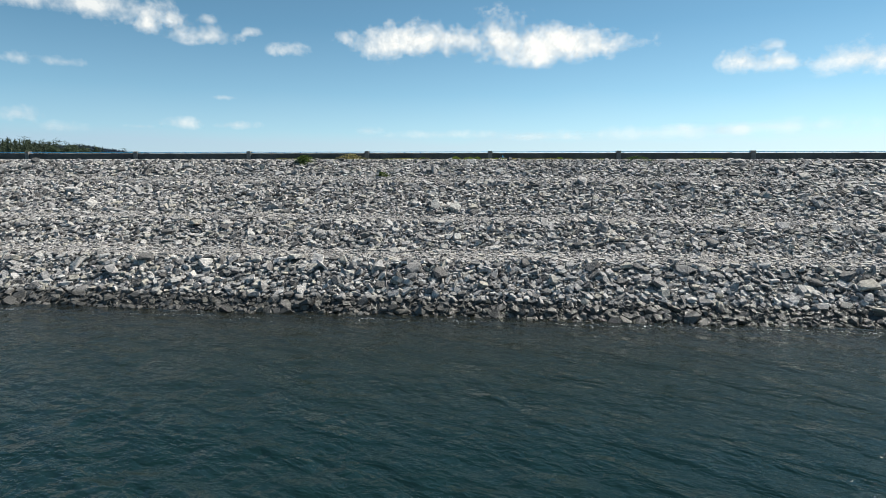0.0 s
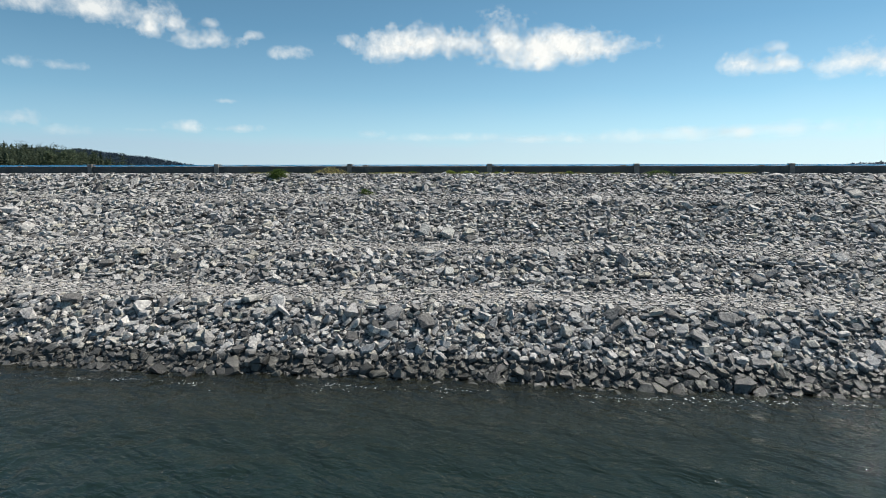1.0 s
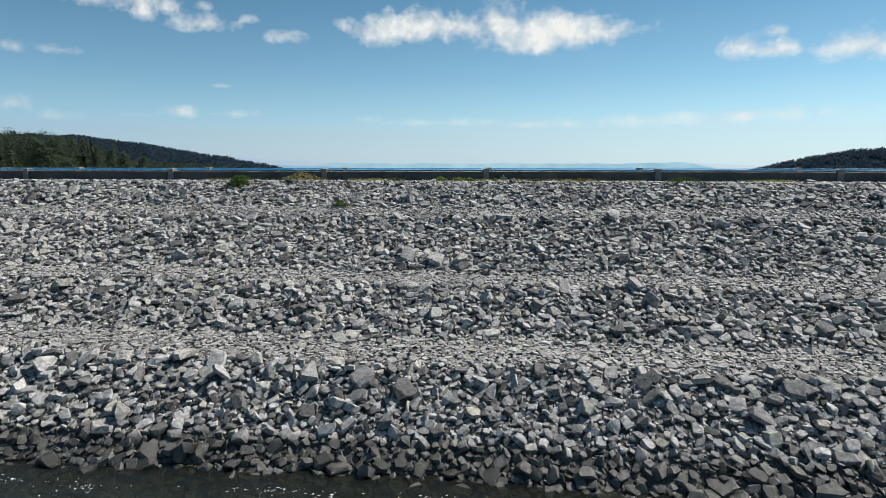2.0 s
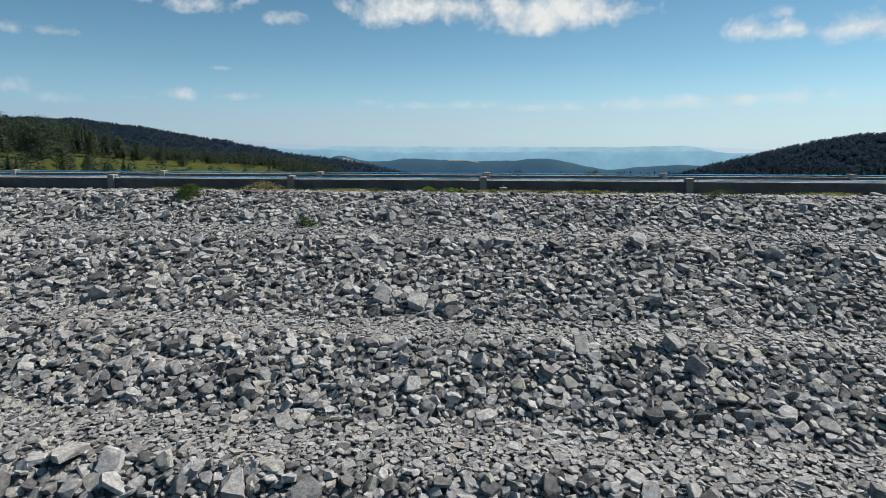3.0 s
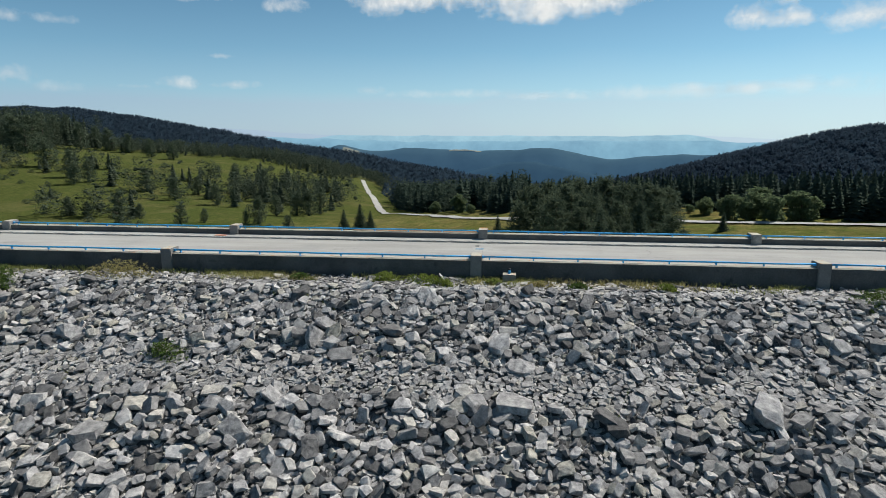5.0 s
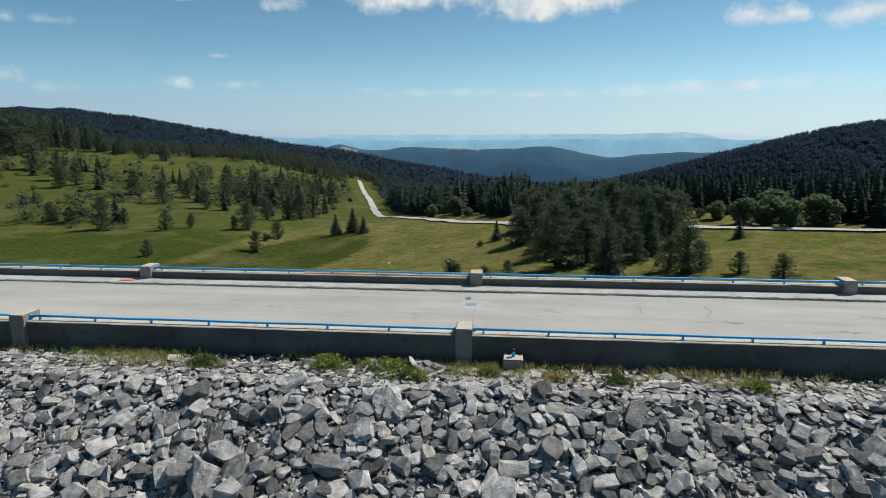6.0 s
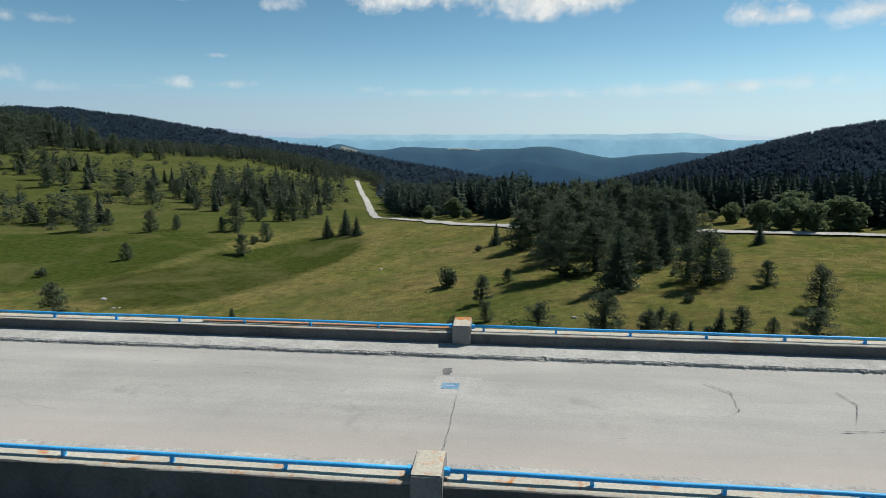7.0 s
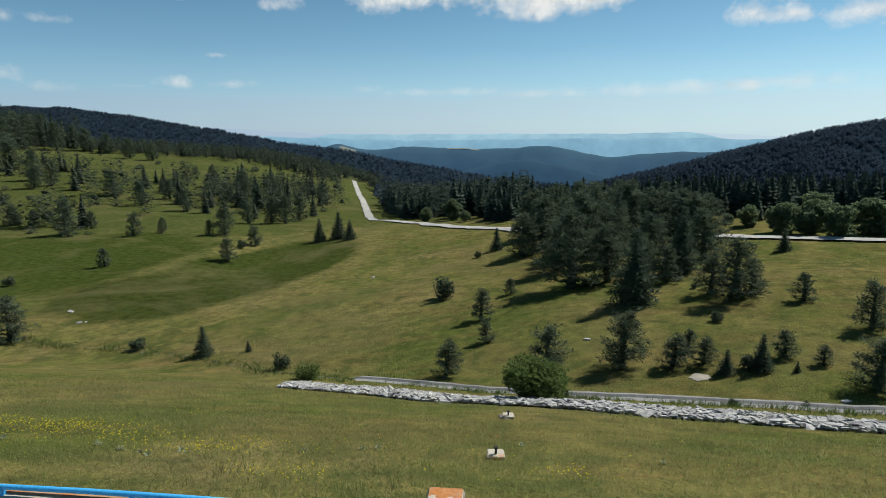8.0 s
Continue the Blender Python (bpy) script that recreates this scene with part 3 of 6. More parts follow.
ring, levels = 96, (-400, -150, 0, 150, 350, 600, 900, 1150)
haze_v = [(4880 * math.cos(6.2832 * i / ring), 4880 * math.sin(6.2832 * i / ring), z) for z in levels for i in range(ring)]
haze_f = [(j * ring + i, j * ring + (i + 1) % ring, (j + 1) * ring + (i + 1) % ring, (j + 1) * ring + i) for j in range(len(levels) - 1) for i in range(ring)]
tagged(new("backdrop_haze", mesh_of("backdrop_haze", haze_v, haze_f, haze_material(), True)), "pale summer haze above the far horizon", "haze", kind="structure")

# sun glitter on the shore ripples, put in as flat white flecks
fg = np.random.default_rng(41)
fx = fg.uniform(-34, 30, 1500)
fy = SHORE - 1.45 + 0.45 * fbm(fx, fx * 0, 6.0, 3.0) + fg.normal(0, 0.12, len(fx)) + np.where(fg.random(len(fx)) < 0.25, fg.normal(-0.4, 0.4, len(fx)), 0)
ok = fg.random(len(fx)) < np.clip(0.35 + 0.9 * fbm(fx, fx * 0 + 1, 2.2, 9.0), 0.03, 1)
fx, fy = fx[ok], fy[ok]
fl, fw, fa = fg.uniform(0.02, 0.075, len(fx)), fg.uniform(0.008, 0.02, len(fx)), fg.normal(0.15, 0.5, len(fx))
dx, dy = np.cos(fa), np.sin(fa)
fz = swell(fx, fy) + 0.016
glitter_v = np.stack([np.stack([fx + dx * fl * a - dy * fw * b, fy + dy * fl * a + dx * fw * b, fz], -1) for a, b in ((-1, 0), (0, -1), (1, 0), (0, 1))], 1).reshape(-1, 3)
q = np.arange(len(fx))[:, None] * 4
MAT_GLITTER = rough_surface("froth", (0.75, 0.76, 0.76), (0.85, 0.85, 0.85), 2.0, 30.0, 0.5, 0.1, 0.002)
tagged(new("froth", fast_mesh("froth", glitter_v, np.concatenate([q + (0, 1, 2), q + (0, 2, 3)]), MAT_GLITTER)), "white flecks standing for sun glitter on the shore ripples", "froth", kind="stuff")


# ---- the crest: road, walks, parapets ----
BAY, BAYS = 12.0, 7
NEAR_Y, FAR_Y = 58.0, 63.78          # front faces of the pillars
PILLAR_W, PILLAR_D, PILLAR_TOP = 0.41, 0.62, 1.07
WALL_TOP, ROAD_Z, WALK_Z = 0.87, 0.495, 0.55


def ragged_slab(name, x0, x1, y0, y1, z0, z1, ragged, material, step=0.17, seed=1):
    """A concrete strip whose given side (-1: low y, 1: high y) has crumbled."""
    rnd = random.Random(seed)
    n = int((x1 - x0) / step)
    verts, faces = [], []
    w = 0.0
    for i in range(n + 1):
        x = x0 + (x1 - x0) * i / n
        w = 0.85 * w + rnd.uniform(-0.008, 0.008)
        chip = abs(rnd.gauss(0, 0.012)) + (rnd.uniform(0.02, 0.07) if rnd.random() < 0.08 else 0)
        a, b = (y0 + w + chip, y1) if ragged < 0 else (y0, y1 - w - chip)
        dz = rnd.uniform(-0.012, 0.004)
        verts += [(x, a - (0.05 if ragged < 0 else 0), z0), (x, a, z1 + (dz if ragged < 0 else 0)), (x, b, z1 + (dz if ragged > 0 else 0)), (x, b + (0.05 if ragged > 0 else 0), z0)]
    for i in range(n):
        k = 4 * i
        faces += [(k, k + 4, k + 5, k + 1), (k + 1, k + 5, k + 6, k + 2), (k + 2, k + 6, k + 7, k + 3)]
    return mesh_of(name, verts, faces, material)


half = BAY * BAYS
road = tagged(new("road", sheet_mesh("road", np.arange(-half, half + 0.1, 0.5), np.arange(58.7, 63.75, 0.25), lambda x, y: ROAD_Z + 0.012 * fbm(x, y, 1.9, 2.0) + 0.02 * np.cos((y - 61.2) * 1.1), MAT_ROAD)), "sun-bleached grey asphalt road along the dam crest", "road", kind="structure")
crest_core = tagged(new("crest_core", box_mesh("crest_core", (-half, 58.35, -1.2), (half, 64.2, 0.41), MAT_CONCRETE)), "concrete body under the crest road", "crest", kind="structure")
for i, (y0, y1, side, seed, lab) in enumerate(((63.22, 63.92, -1, 3, "crumbled pale concrete walkway beside the downstream parapet"), (58.45, 59.05, 1, 8, "crumbled pale concrete walkway beside the upstream parapet"))):
    walkway = tagged(new("pavement", ragged_slab("pavement", -half, half, y0, y1, ROAD_Z - 0.05, WALK_Z, side, MAT_KERB, seed=seed)), lab, "walkway", kind="structure")


def pillar_mesh():
    bm = bmesh.new()
    box_bm(bm, (-PILLAR_W / 2, 0, -0.35), (PILLAR_W / 2, PILLAR_D, PILLAR_TOP), 0.018)
    for v in bm.verts:
        v.co += Vector((noise.noise(v.co * 3.1), noise.noise(v.co * 2.7 + Vector((5, 0, 0))), noise.noise(v.co * 3.7))) * 0.008
    return bm_mesh("pillar", bm, MAT_PILLAR)


def cap_mesh(seed, material):
    """The weathered skin on top of a pillar, a little uneven."""
    rnd = random.Random(seed)
    bm = bmesh.new()
    bmesh.ops.create_grid(bm, x_segments=8, y_segments=10, size=0.5)
    for v in bm.verts:
        edge = max(abs(v.co.x), abs(v.co.y)) > 0.49
        v.co = Vector((v.co.x * (PILLAR_W - 0.03), PILLAR_D / 2 + v.co.y * (PILLAR_D - 0.03), PILLAR_TOP + (0.001 if edge else 0.005 + rnd.uniform(0, 0.005))))
    return bm_mesh("cap", bm, material)


def wall_panel_mesh(seed):
    """One bay of parapet wall with a rough, slightly wavy top edge and a thin coping lip."""
    rnd = random.Random(seed)
    x0, x1, n = PILLAR_W / 2 - 0.002, BAY - PILLAR_W / 2 + 0.002, 40
    verts, faces = [], []
    rows = ((0.10, -0.35), (0.10, 0.70), (0.095, WALL_TOP - 0.012), (0.11, WALL_TOP), (0.46, WALL_TOP), (0.475, WALL_TOP - 0.012), (0.47, -0.2))
    for i in range(n + 1):
        x = x0 + (x1 - x0) * i / n
        for k, (y, z) in enumerate(rows):
            j = 0.006 if 0 < k < 6 else 0.0
            verts.append((x, y + rnd.uniform(-j, j), z + (rnd.uniform(-j, j) if k in (2, 3, 4, 5) else 0) - (0.02 if k in (2, 3) and rnd.random() < 0.05 else 0)))
    r = len(rows)
    for i in range(n):
        for k in range(r - 1):
            a = i * r + k
            faces.append((a, a + r, a + r + 1, a + 1))
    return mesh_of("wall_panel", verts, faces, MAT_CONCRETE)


def coping_mesh(seed):
    """A thin added skin on a wall bay's top, sunlight put into its pale colour."""
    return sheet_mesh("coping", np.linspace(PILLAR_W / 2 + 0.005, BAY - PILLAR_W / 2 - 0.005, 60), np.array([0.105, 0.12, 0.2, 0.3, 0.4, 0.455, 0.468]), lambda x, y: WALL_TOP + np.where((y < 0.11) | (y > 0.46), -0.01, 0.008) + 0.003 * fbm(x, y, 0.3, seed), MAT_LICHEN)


def rail_mesh():
    pts = [(PILLAR_W / 2 - 0.03 + (BAY - PILLAR_W + 0.06) * i / 12, 0.28, 0.985 + 0.006 * math.sin(i * 1.7)) for i in range(13)]
    return tube_mesh("rail", pts, [0.032] * 13, MAT_BLUE, 10)


def rail_post_mesh():
    bm = bmesh.new()
    box_bm(bm, (-0.022, 0.245, WALL_TOP - 0.02), (0.022, 0.315, 0.985), 0.006)
    box_bm(bm, (-0.05, 0.225, WALL_TOP - 0.01), (0.05, 0.335, WALL_TOP + 0.008), 0.003)
    return bm_mesh("rail_post", bm, MAT_BLUE)


def bracket_mesh():
    bm = bmesh.new()
    box_bm(bm, (-0.06, 0.23, 0.93), (0.06, 0.33, 1.02), 0.01)
    return bm_mesh("bracket", bm, MAT_BLUE)


def parapet(y, label, flip):
    """A row of wall bays, pillars and pipe rails; the whole stands on the crest."""
    # seen from the road the far parapet shows its low inner face, the near one its tall outer face
    p = empty("parapet", pose(-0.05, y, -0.075 - 0.012 * flip), label, "parapet wall")
    pil, rail, post, brk = pillar_mesh(), rail_mesh(), rail_post_mesh(), bracket_mesh()
    coping = coping_mesh(flip)
    crust = sheet_mesh("lichen", np.linspace(-PILLAR_W / 2 + 0.02, PILLAR_W / 2 - 0.02, 14), np.linspace(0.38, PILLAR_D - 0.015, 8), lambda x, y: PILLAR_TOP + 0.013 + 0.004 * fbm(x, y, 0.04, 2.0) - 0.012 * (y < 0.42 + 0.05 * np.sin(x * 31)), MAT_ORANGE_LICHEN)
    panels, caps = [wall_panel_mesh(s + 10 * flip) for s in range(3)], [cap_mesh(s, MAT_LICHEN) for s in range(3)]
    for b in range(-BAYS, BAYS + 1):
        q = part("pillar", pil, p, m=pose(b * BAY, 0, 0))
        part("cap", caps[b % 3], q, "lichen-stained top face")
        if flip and b in (-3, 0, 2, 4):
            part("lichen", crust, q, "orange lichen crust")
        if b == BAYS:
            continue
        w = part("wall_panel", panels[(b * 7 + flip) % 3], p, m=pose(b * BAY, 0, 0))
        part("coping", coping, w, "lichen-spotted wall top coloured pale for sunlight")
        r = part("rail", rail, p, "blue-painted steel pipe rail", m=pose(b * BAY, 0, 0))
        for k in range(7):
            part("rail_post", post, r, m=pose(0.48 + 1.6 * k, 0, 0))
        for k in (PILLAR_W / 2 + 0.02, BAY - PILLAR_W / 2 - 0.02):
            part("bracket", brk, r, m=pose(k, 0, 0))
    return p


parapet(NEAR_Y, "weathered concrete parapet with low blue pipe rail above the rocks", 0)
parapet(FAR_Y, "low concrete parapet with blue pipe rail and orange lichen", 1)

lichen = tagged(new("lichen", sheet_mesh("lichen", np.linspace(-6.2, -0.25, 60), np.linspace(FAR_Y + 0.30, FAR_Y + 0.43, 5), lambda x, y: WALL_TOP - 0.042 + 0.003 * fbm(x, y, 0.05, 2.0), MAT_ORANGE_LICHEN)), "crust of orange lichen on the parapet top", "lichen")


# ---- fair-weather clouds, kilometres away ----
def cloud_material():
    """White vapour, dense in the middle of each puff and torn at its rim."""
    m, t, s = nodes_of("cloud_vapour")
    uv = t.nodes.new("ShaderNodeUVMap").outputs[0]
    p = position(t)
    ln = t.nodes.new("ShaderNodeVectorMath")
    ln.operation = "LENGTH"
    link(t, uv, ln.inputs[0])
    big, fine = noise_node(t, 0.0062, 5, 0.52, p, 0.1), noise_node(t, 0.028, 3, 0.5, p)
    torn = math_node(t, "ADD", math_node(t, "MULTIPLY", math_node(t, "SUBTRACT", big, 0.5), 1.7), math_node(t, "MULTIPLY", math_node(t, "SUBTRACT", fine, 0.5), 0.55))
    body = math_node(t, "SUBTRACT", math_node(t, "ADD", torn, 0.78), ln.outputs["Value"])
    alpha = ramp_node(t, body, [(0.0, (0, 0, 0)), (0.35, (0.36, 0.36, 0.36)), (0.85, (0.93, 0.93, 0.93))])
    rim = math_node(t, "SUBTRACT", 1.0, math_node(t, "MULTIPLY", ln.outputs["Value"], 1.0), True)
    alpha = math_node(t, "MULTIPLY", alpha, ramp_node(t, rim, [(0.0, (0, 0, 0)), (0.22, (1, 1, 1))]))
    # the vapour's sunlit white put in as emission, greyer where the noise is low
    em = t.nodes.new("ShaderNodeEmission")
    link(t, ramp_node(t, big, [(0.3, (0.62, 0.70, 0.78)), (0.62, (0.93, 0.95, 0.96))]), em.inputs[0])
    em.inputs[1].default_value = 0.92
    tr = t.nodes.new("ShaderNodeBsdfTransparent")
    mx = t.nodes.new("ShaderNodeMixShader")
    ob = t.nodes.new("ShaderNodeObjectInfo")
    link(t, math_node(t, "MULTIPLY", alpha, ob.outputs["Alpha"]), mx.inputs[0])
    link(t, tr.outputs[0], mx.inputs[1])
    link(t, em.outputs[0], mx.inputs[2])
    link(t, mx.outputs[0], t.nodes["Material Output"].inputs[0])
    return m


MAT_CLOUD = cloud_material()


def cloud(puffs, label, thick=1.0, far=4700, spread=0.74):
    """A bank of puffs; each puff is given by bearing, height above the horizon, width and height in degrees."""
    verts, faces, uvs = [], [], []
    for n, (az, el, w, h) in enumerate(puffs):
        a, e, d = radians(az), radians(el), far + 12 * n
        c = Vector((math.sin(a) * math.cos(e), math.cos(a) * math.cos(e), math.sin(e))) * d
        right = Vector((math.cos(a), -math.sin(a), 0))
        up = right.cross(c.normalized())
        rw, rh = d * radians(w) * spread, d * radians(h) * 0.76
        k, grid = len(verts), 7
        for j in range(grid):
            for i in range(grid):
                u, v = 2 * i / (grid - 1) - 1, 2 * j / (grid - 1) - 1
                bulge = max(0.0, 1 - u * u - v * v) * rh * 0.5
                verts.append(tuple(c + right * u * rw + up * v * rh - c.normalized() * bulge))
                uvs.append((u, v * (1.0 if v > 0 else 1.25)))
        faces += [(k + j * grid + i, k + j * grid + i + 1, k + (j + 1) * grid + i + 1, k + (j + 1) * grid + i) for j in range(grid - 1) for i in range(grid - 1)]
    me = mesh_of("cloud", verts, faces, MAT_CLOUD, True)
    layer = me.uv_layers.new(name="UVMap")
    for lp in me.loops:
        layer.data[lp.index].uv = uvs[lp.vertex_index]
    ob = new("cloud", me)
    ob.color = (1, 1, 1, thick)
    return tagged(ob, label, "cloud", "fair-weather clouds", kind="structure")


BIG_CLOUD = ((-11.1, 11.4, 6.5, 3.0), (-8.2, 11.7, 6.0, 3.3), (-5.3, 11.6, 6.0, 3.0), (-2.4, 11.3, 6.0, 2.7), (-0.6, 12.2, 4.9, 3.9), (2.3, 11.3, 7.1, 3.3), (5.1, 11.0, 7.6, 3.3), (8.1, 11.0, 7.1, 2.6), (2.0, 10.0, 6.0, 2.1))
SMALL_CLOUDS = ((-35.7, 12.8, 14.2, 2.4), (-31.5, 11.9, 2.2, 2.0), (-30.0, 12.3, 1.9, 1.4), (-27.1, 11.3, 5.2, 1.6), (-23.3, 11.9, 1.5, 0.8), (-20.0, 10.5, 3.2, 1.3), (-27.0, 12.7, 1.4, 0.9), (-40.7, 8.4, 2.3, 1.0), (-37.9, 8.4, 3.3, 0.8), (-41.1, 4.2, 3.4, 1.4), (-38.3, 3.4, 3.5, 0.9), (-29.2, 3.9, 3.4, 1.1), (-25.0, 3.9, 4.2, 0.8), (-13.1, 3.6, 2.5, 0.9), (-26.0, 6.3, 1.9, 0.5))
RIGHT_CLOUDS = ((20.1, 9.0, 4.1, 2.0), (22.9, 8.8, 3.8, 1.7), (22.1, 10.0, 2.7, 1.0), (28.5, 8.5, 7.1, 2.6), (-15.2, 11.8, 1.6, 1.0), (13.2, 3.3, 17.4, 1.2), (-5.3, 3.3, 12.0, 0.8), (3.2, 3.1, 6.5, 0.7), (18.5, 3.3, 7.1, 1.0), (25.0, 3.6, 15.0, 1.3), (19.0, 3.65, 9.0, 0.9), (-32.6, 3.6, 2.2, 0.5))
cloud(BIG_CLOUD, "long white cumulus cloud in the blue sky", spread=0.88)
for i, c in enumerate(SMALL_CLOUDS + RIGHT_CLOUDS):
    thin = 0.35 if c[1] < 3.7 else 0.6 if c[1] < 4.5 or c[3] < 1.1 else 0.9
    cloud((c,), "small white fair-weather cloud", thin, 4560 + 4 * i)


# ---- broken rock on the dam face ----
def rock_shape(seed, flat=0.6, cuts=4):
    """Corners and triangles of one broken stone about 1 across: a block split off along random planes."""
    rnd = random.Random(seed)
    bm = bmesh.new()
    bmesh.ops.create_cube(bm, size=1.0)
    for v in bm.verts:
        v.co = Vector((v.co.x * 0.96 + rnd.uniform(-0.08, 0.08), v.co.y * rnd.uniform(0.72, 0.92) + rnd.uniform(-0.08, 0.08), v.co.z * flat * rnd.uniform(0.7, 1.1)))
    for k in range(cuts):
        w = 2.4 * k + rnd.uniform(-0.6, 0.6)
        d = Vector((math.cos(w), math.sin(w), rnd.gauss(0.0, 0.3) if k % 3 else rnd.uniform(0.4, 1.3))).normalized()
        far = max(v.co.dot(d) for v in bm.verts)
        bmesh.ops.bisect_plane(bm, geom=bm.verts[:] + bm.edges[:] + bm.faces[:], plane_co=d * far * rnd.uniform(0.6, 0.88), plane_no=d, clear_outer=True)
    bmesh.ops.remove_doubles(bm, verts=bm.verts, dist=0.06)
    corners = [v.co.copy() for v in bm.verts]
    bm.free()
    bm = bmesh.new()
    for c in corners:
        bm.verts.new(c + Vector((rnd.gauss(0, 0.03), rnd.gauss(0, 0.03), rnd.gauss(0, 0.025))))
    bmesh.ops.convex_hull(bm, input=bm.verts)
    bmesh.ops.delete(bm, geom=[v for v in bm.verts if not v.link_faces], context="VERTS")
    bmesh.ops.triangulate(bm, faces=bm.faces)
    bm.verts.index_update()
    out = np.array([v.co[:] for v in bm.verts]), np.array([[v.index for v in f.verts] for f in bm.faces])
    bm.free()
    return out


ROCKS = [rock_shape(s, 0.36 + 0.36 * ((s * 37) % 10) / 10, 5 + s % 2) for s in range(60)]
CHIPS = [rock_shape(s + 200, 0.34 + 0.34 * ((s * 37) % 10) / 10, 3) for s in range(40)]


def turns(yaw, tilt_x, tilt_y):
    """Stacked rotation matrices from three arrays of angles."""
    cz, sz, cx, sx, cy, sy = np.cos(yaw), np.sin(yaw), np.cos(tilt_x), np.sin(tilt_x), np.cos(tilt_y), np.sin(tilt_y)
    o, i = np.zeros_like(yaw), np.ones_like(yaw)
    rz = np.stack([cz, -sz, o, sz, cz, o, o, o, i], -1).reshape(-1, 3, 3)
    rx = np.stack([i, o, o, o, cx, -sx, o, sx, cx], -1).reshape(-1, 3, 3)
    ry = np.stack([cy, o, sy, o, i, o, -sy, o, cy], -1).reshape(-1, 3, 3)
    return rx @ ry @ rz


def scatter_arrays(shapes, places, turn, size, gen):
    pick = gen.integers(0, len(shapes), len(places))
    verts, tris, base = [], [], 0
    for k, (v, f) in enumerate(shapes):
        idx = np.nonzero(pick == k)[0]
        if not len(idx):
            continue
        w = np.einsum("nij,nkj->nki", turn[idx], v[None] * size[idx][:, None, :]) + places[idx][:, None, :]
        verts.append(w.reshape(-1, 3))
        tris.append((f[None] + (np.arange(len(idx)) * len(v))[:, None, None] + base).reshape(-1, 3))
        base += len(idx) * len(v)
    return np.concatenate(verts), np.concatenate(tris)


def scatter_mesh(name, shapes, places, turn, size, material, gen, smooth=False):
    """Many small solids joined into one mesh."""
    verts, tris = scatter_arrays(shapes, places, turn, size, gen)
    return fast_mesh(name, verts, tris, material, smooth)


def on_berm(y):
    """1 on the gravelly steps, 0 on the risers."""
    return np.maximum.reduce([np.exp(-((y - c) / w) ** 2) for c, w in ((39.5, 1.2), (45.3, 0.85), (52.8, 0.75), (56.9, 0.7))])


def rock_field(gen, pitch, lo, hi, x0, x1, y0, y1, keep, sink, tilt):
    gx, gy = np.meshgrid(np.arange(x0, x1, pitch), np.arange(y0, y1, pitch * 0.92))
    x = (gx + gen.uniform(-0.5, 0.5, gx.shape) * pitch).ravel()
    y = (gy + gen.uniform(-0.5, 0.5, gx.shape) * pitch).ravel()
    ok = gen.random(len(x)) < keep(x, y)
    x, y = x[ok], y[ok]
    n = len(x)
    s = lo + (hi - lo) * gen.random(n) ** 2.2
    z = upstream(x, y) + s * (gen.uniform(*sink, n))
    slope = np.arctan((upstream(x, y + 0.4) - upstream(x, y - 0.4)) / 0.8)
    wild = np.where(gen.random(n) < 0.25, 2.4, 1.0)
    turn = turns(gen.uniform(0, 2 * np.pi, n), slope * 0.75 + gen.normal(0, tilt, n) * wild, gen.normal(0, tilt, n) * wild)
    size = s[:, None] * np.stack([gen.uniform(0.85, 1.45, n), gen.uniform(0.75, 1.15, n), gen.uniform(0.6, 1.1, n)], -1)
    return np.stack([x, y, z], -1), turn, size


def packed(gen, rings, x0, x1, y0, y1):
    """Stones laid side by side, the largest first: rings gives radius range, tries and the chance at a place."""
    cells, out = {}, []
    for lo, hi, tries, chance in rings:
        x, y = gen.uniform(x0, x1, tries), gen.uniform(y0, y1, tries)
        ok = gen.random(tries) < chance(x, y)
        x, y = x[ok], y[ok]
        r = lo + (hi - lo) * gen.random(len(x)) ** 1.7
        for px, py, pr in zip(x.tolist(), y.tolist(), r.tolist()):
            cx, cy, reach = int(px * 2 + 200), int(py * 2), 1 if pr < 0.2 else 2
            free = True
            for i in range(cx - reach, cx + reach + 1):
                for j in range(cy - reach, cy + reach + 1):
                    for qx, qy, qr in cells.get((i, j), ()):
                        if (px - qx) ** 2 + 1.3 * (py - qy) ** 2 < (0.70 * (pr + qr)) ** 2:
                            free = False
                            break
                    if not free:
                        break
                if not free:
                    break
            if free:
                cells.setdefault((cx, cy), []).append((px, py, pr))
                out.append((px, py, pr))
    return np.array(out)


gen = np.random.default_rng(7)
coarse = lambda x, y: np.clip(0.5 + 0.8 * fbm(x, y, 4.0, 8.0), 0, 1)
low = lambda y: np.clip((38.4 - y) / 0.8, 0, 1)      # the lowest riser carries the coarsest rock
riser = lambda y: 1 - np.clip(1.15 * on_berm(y), 0, 1)
brink = lambda y: np.maximum.reduce([np.exp(-((y - c) / 0.6) ** 2) for c in (37.6, 44.0, 51.6)])   # the upper lip of each riser
everywhere = lambda x, y: 1.0 + 0 * y
calm = lambda y: 1 - 0.15 * np.clip((y - 53.2) / 1.0, 0, 1)     # smaller, flatter stones up by the crest
side_rings = ((0.26, 0.42, 3000, lambda x, y: riser(y) * (0.03 + 0.03 * low(y))), (0.15, 0.25, 20000, lambda x, y: 0.04 + 0.3 * riser(y)), (0.09, 0.15, 70000, everywhere))
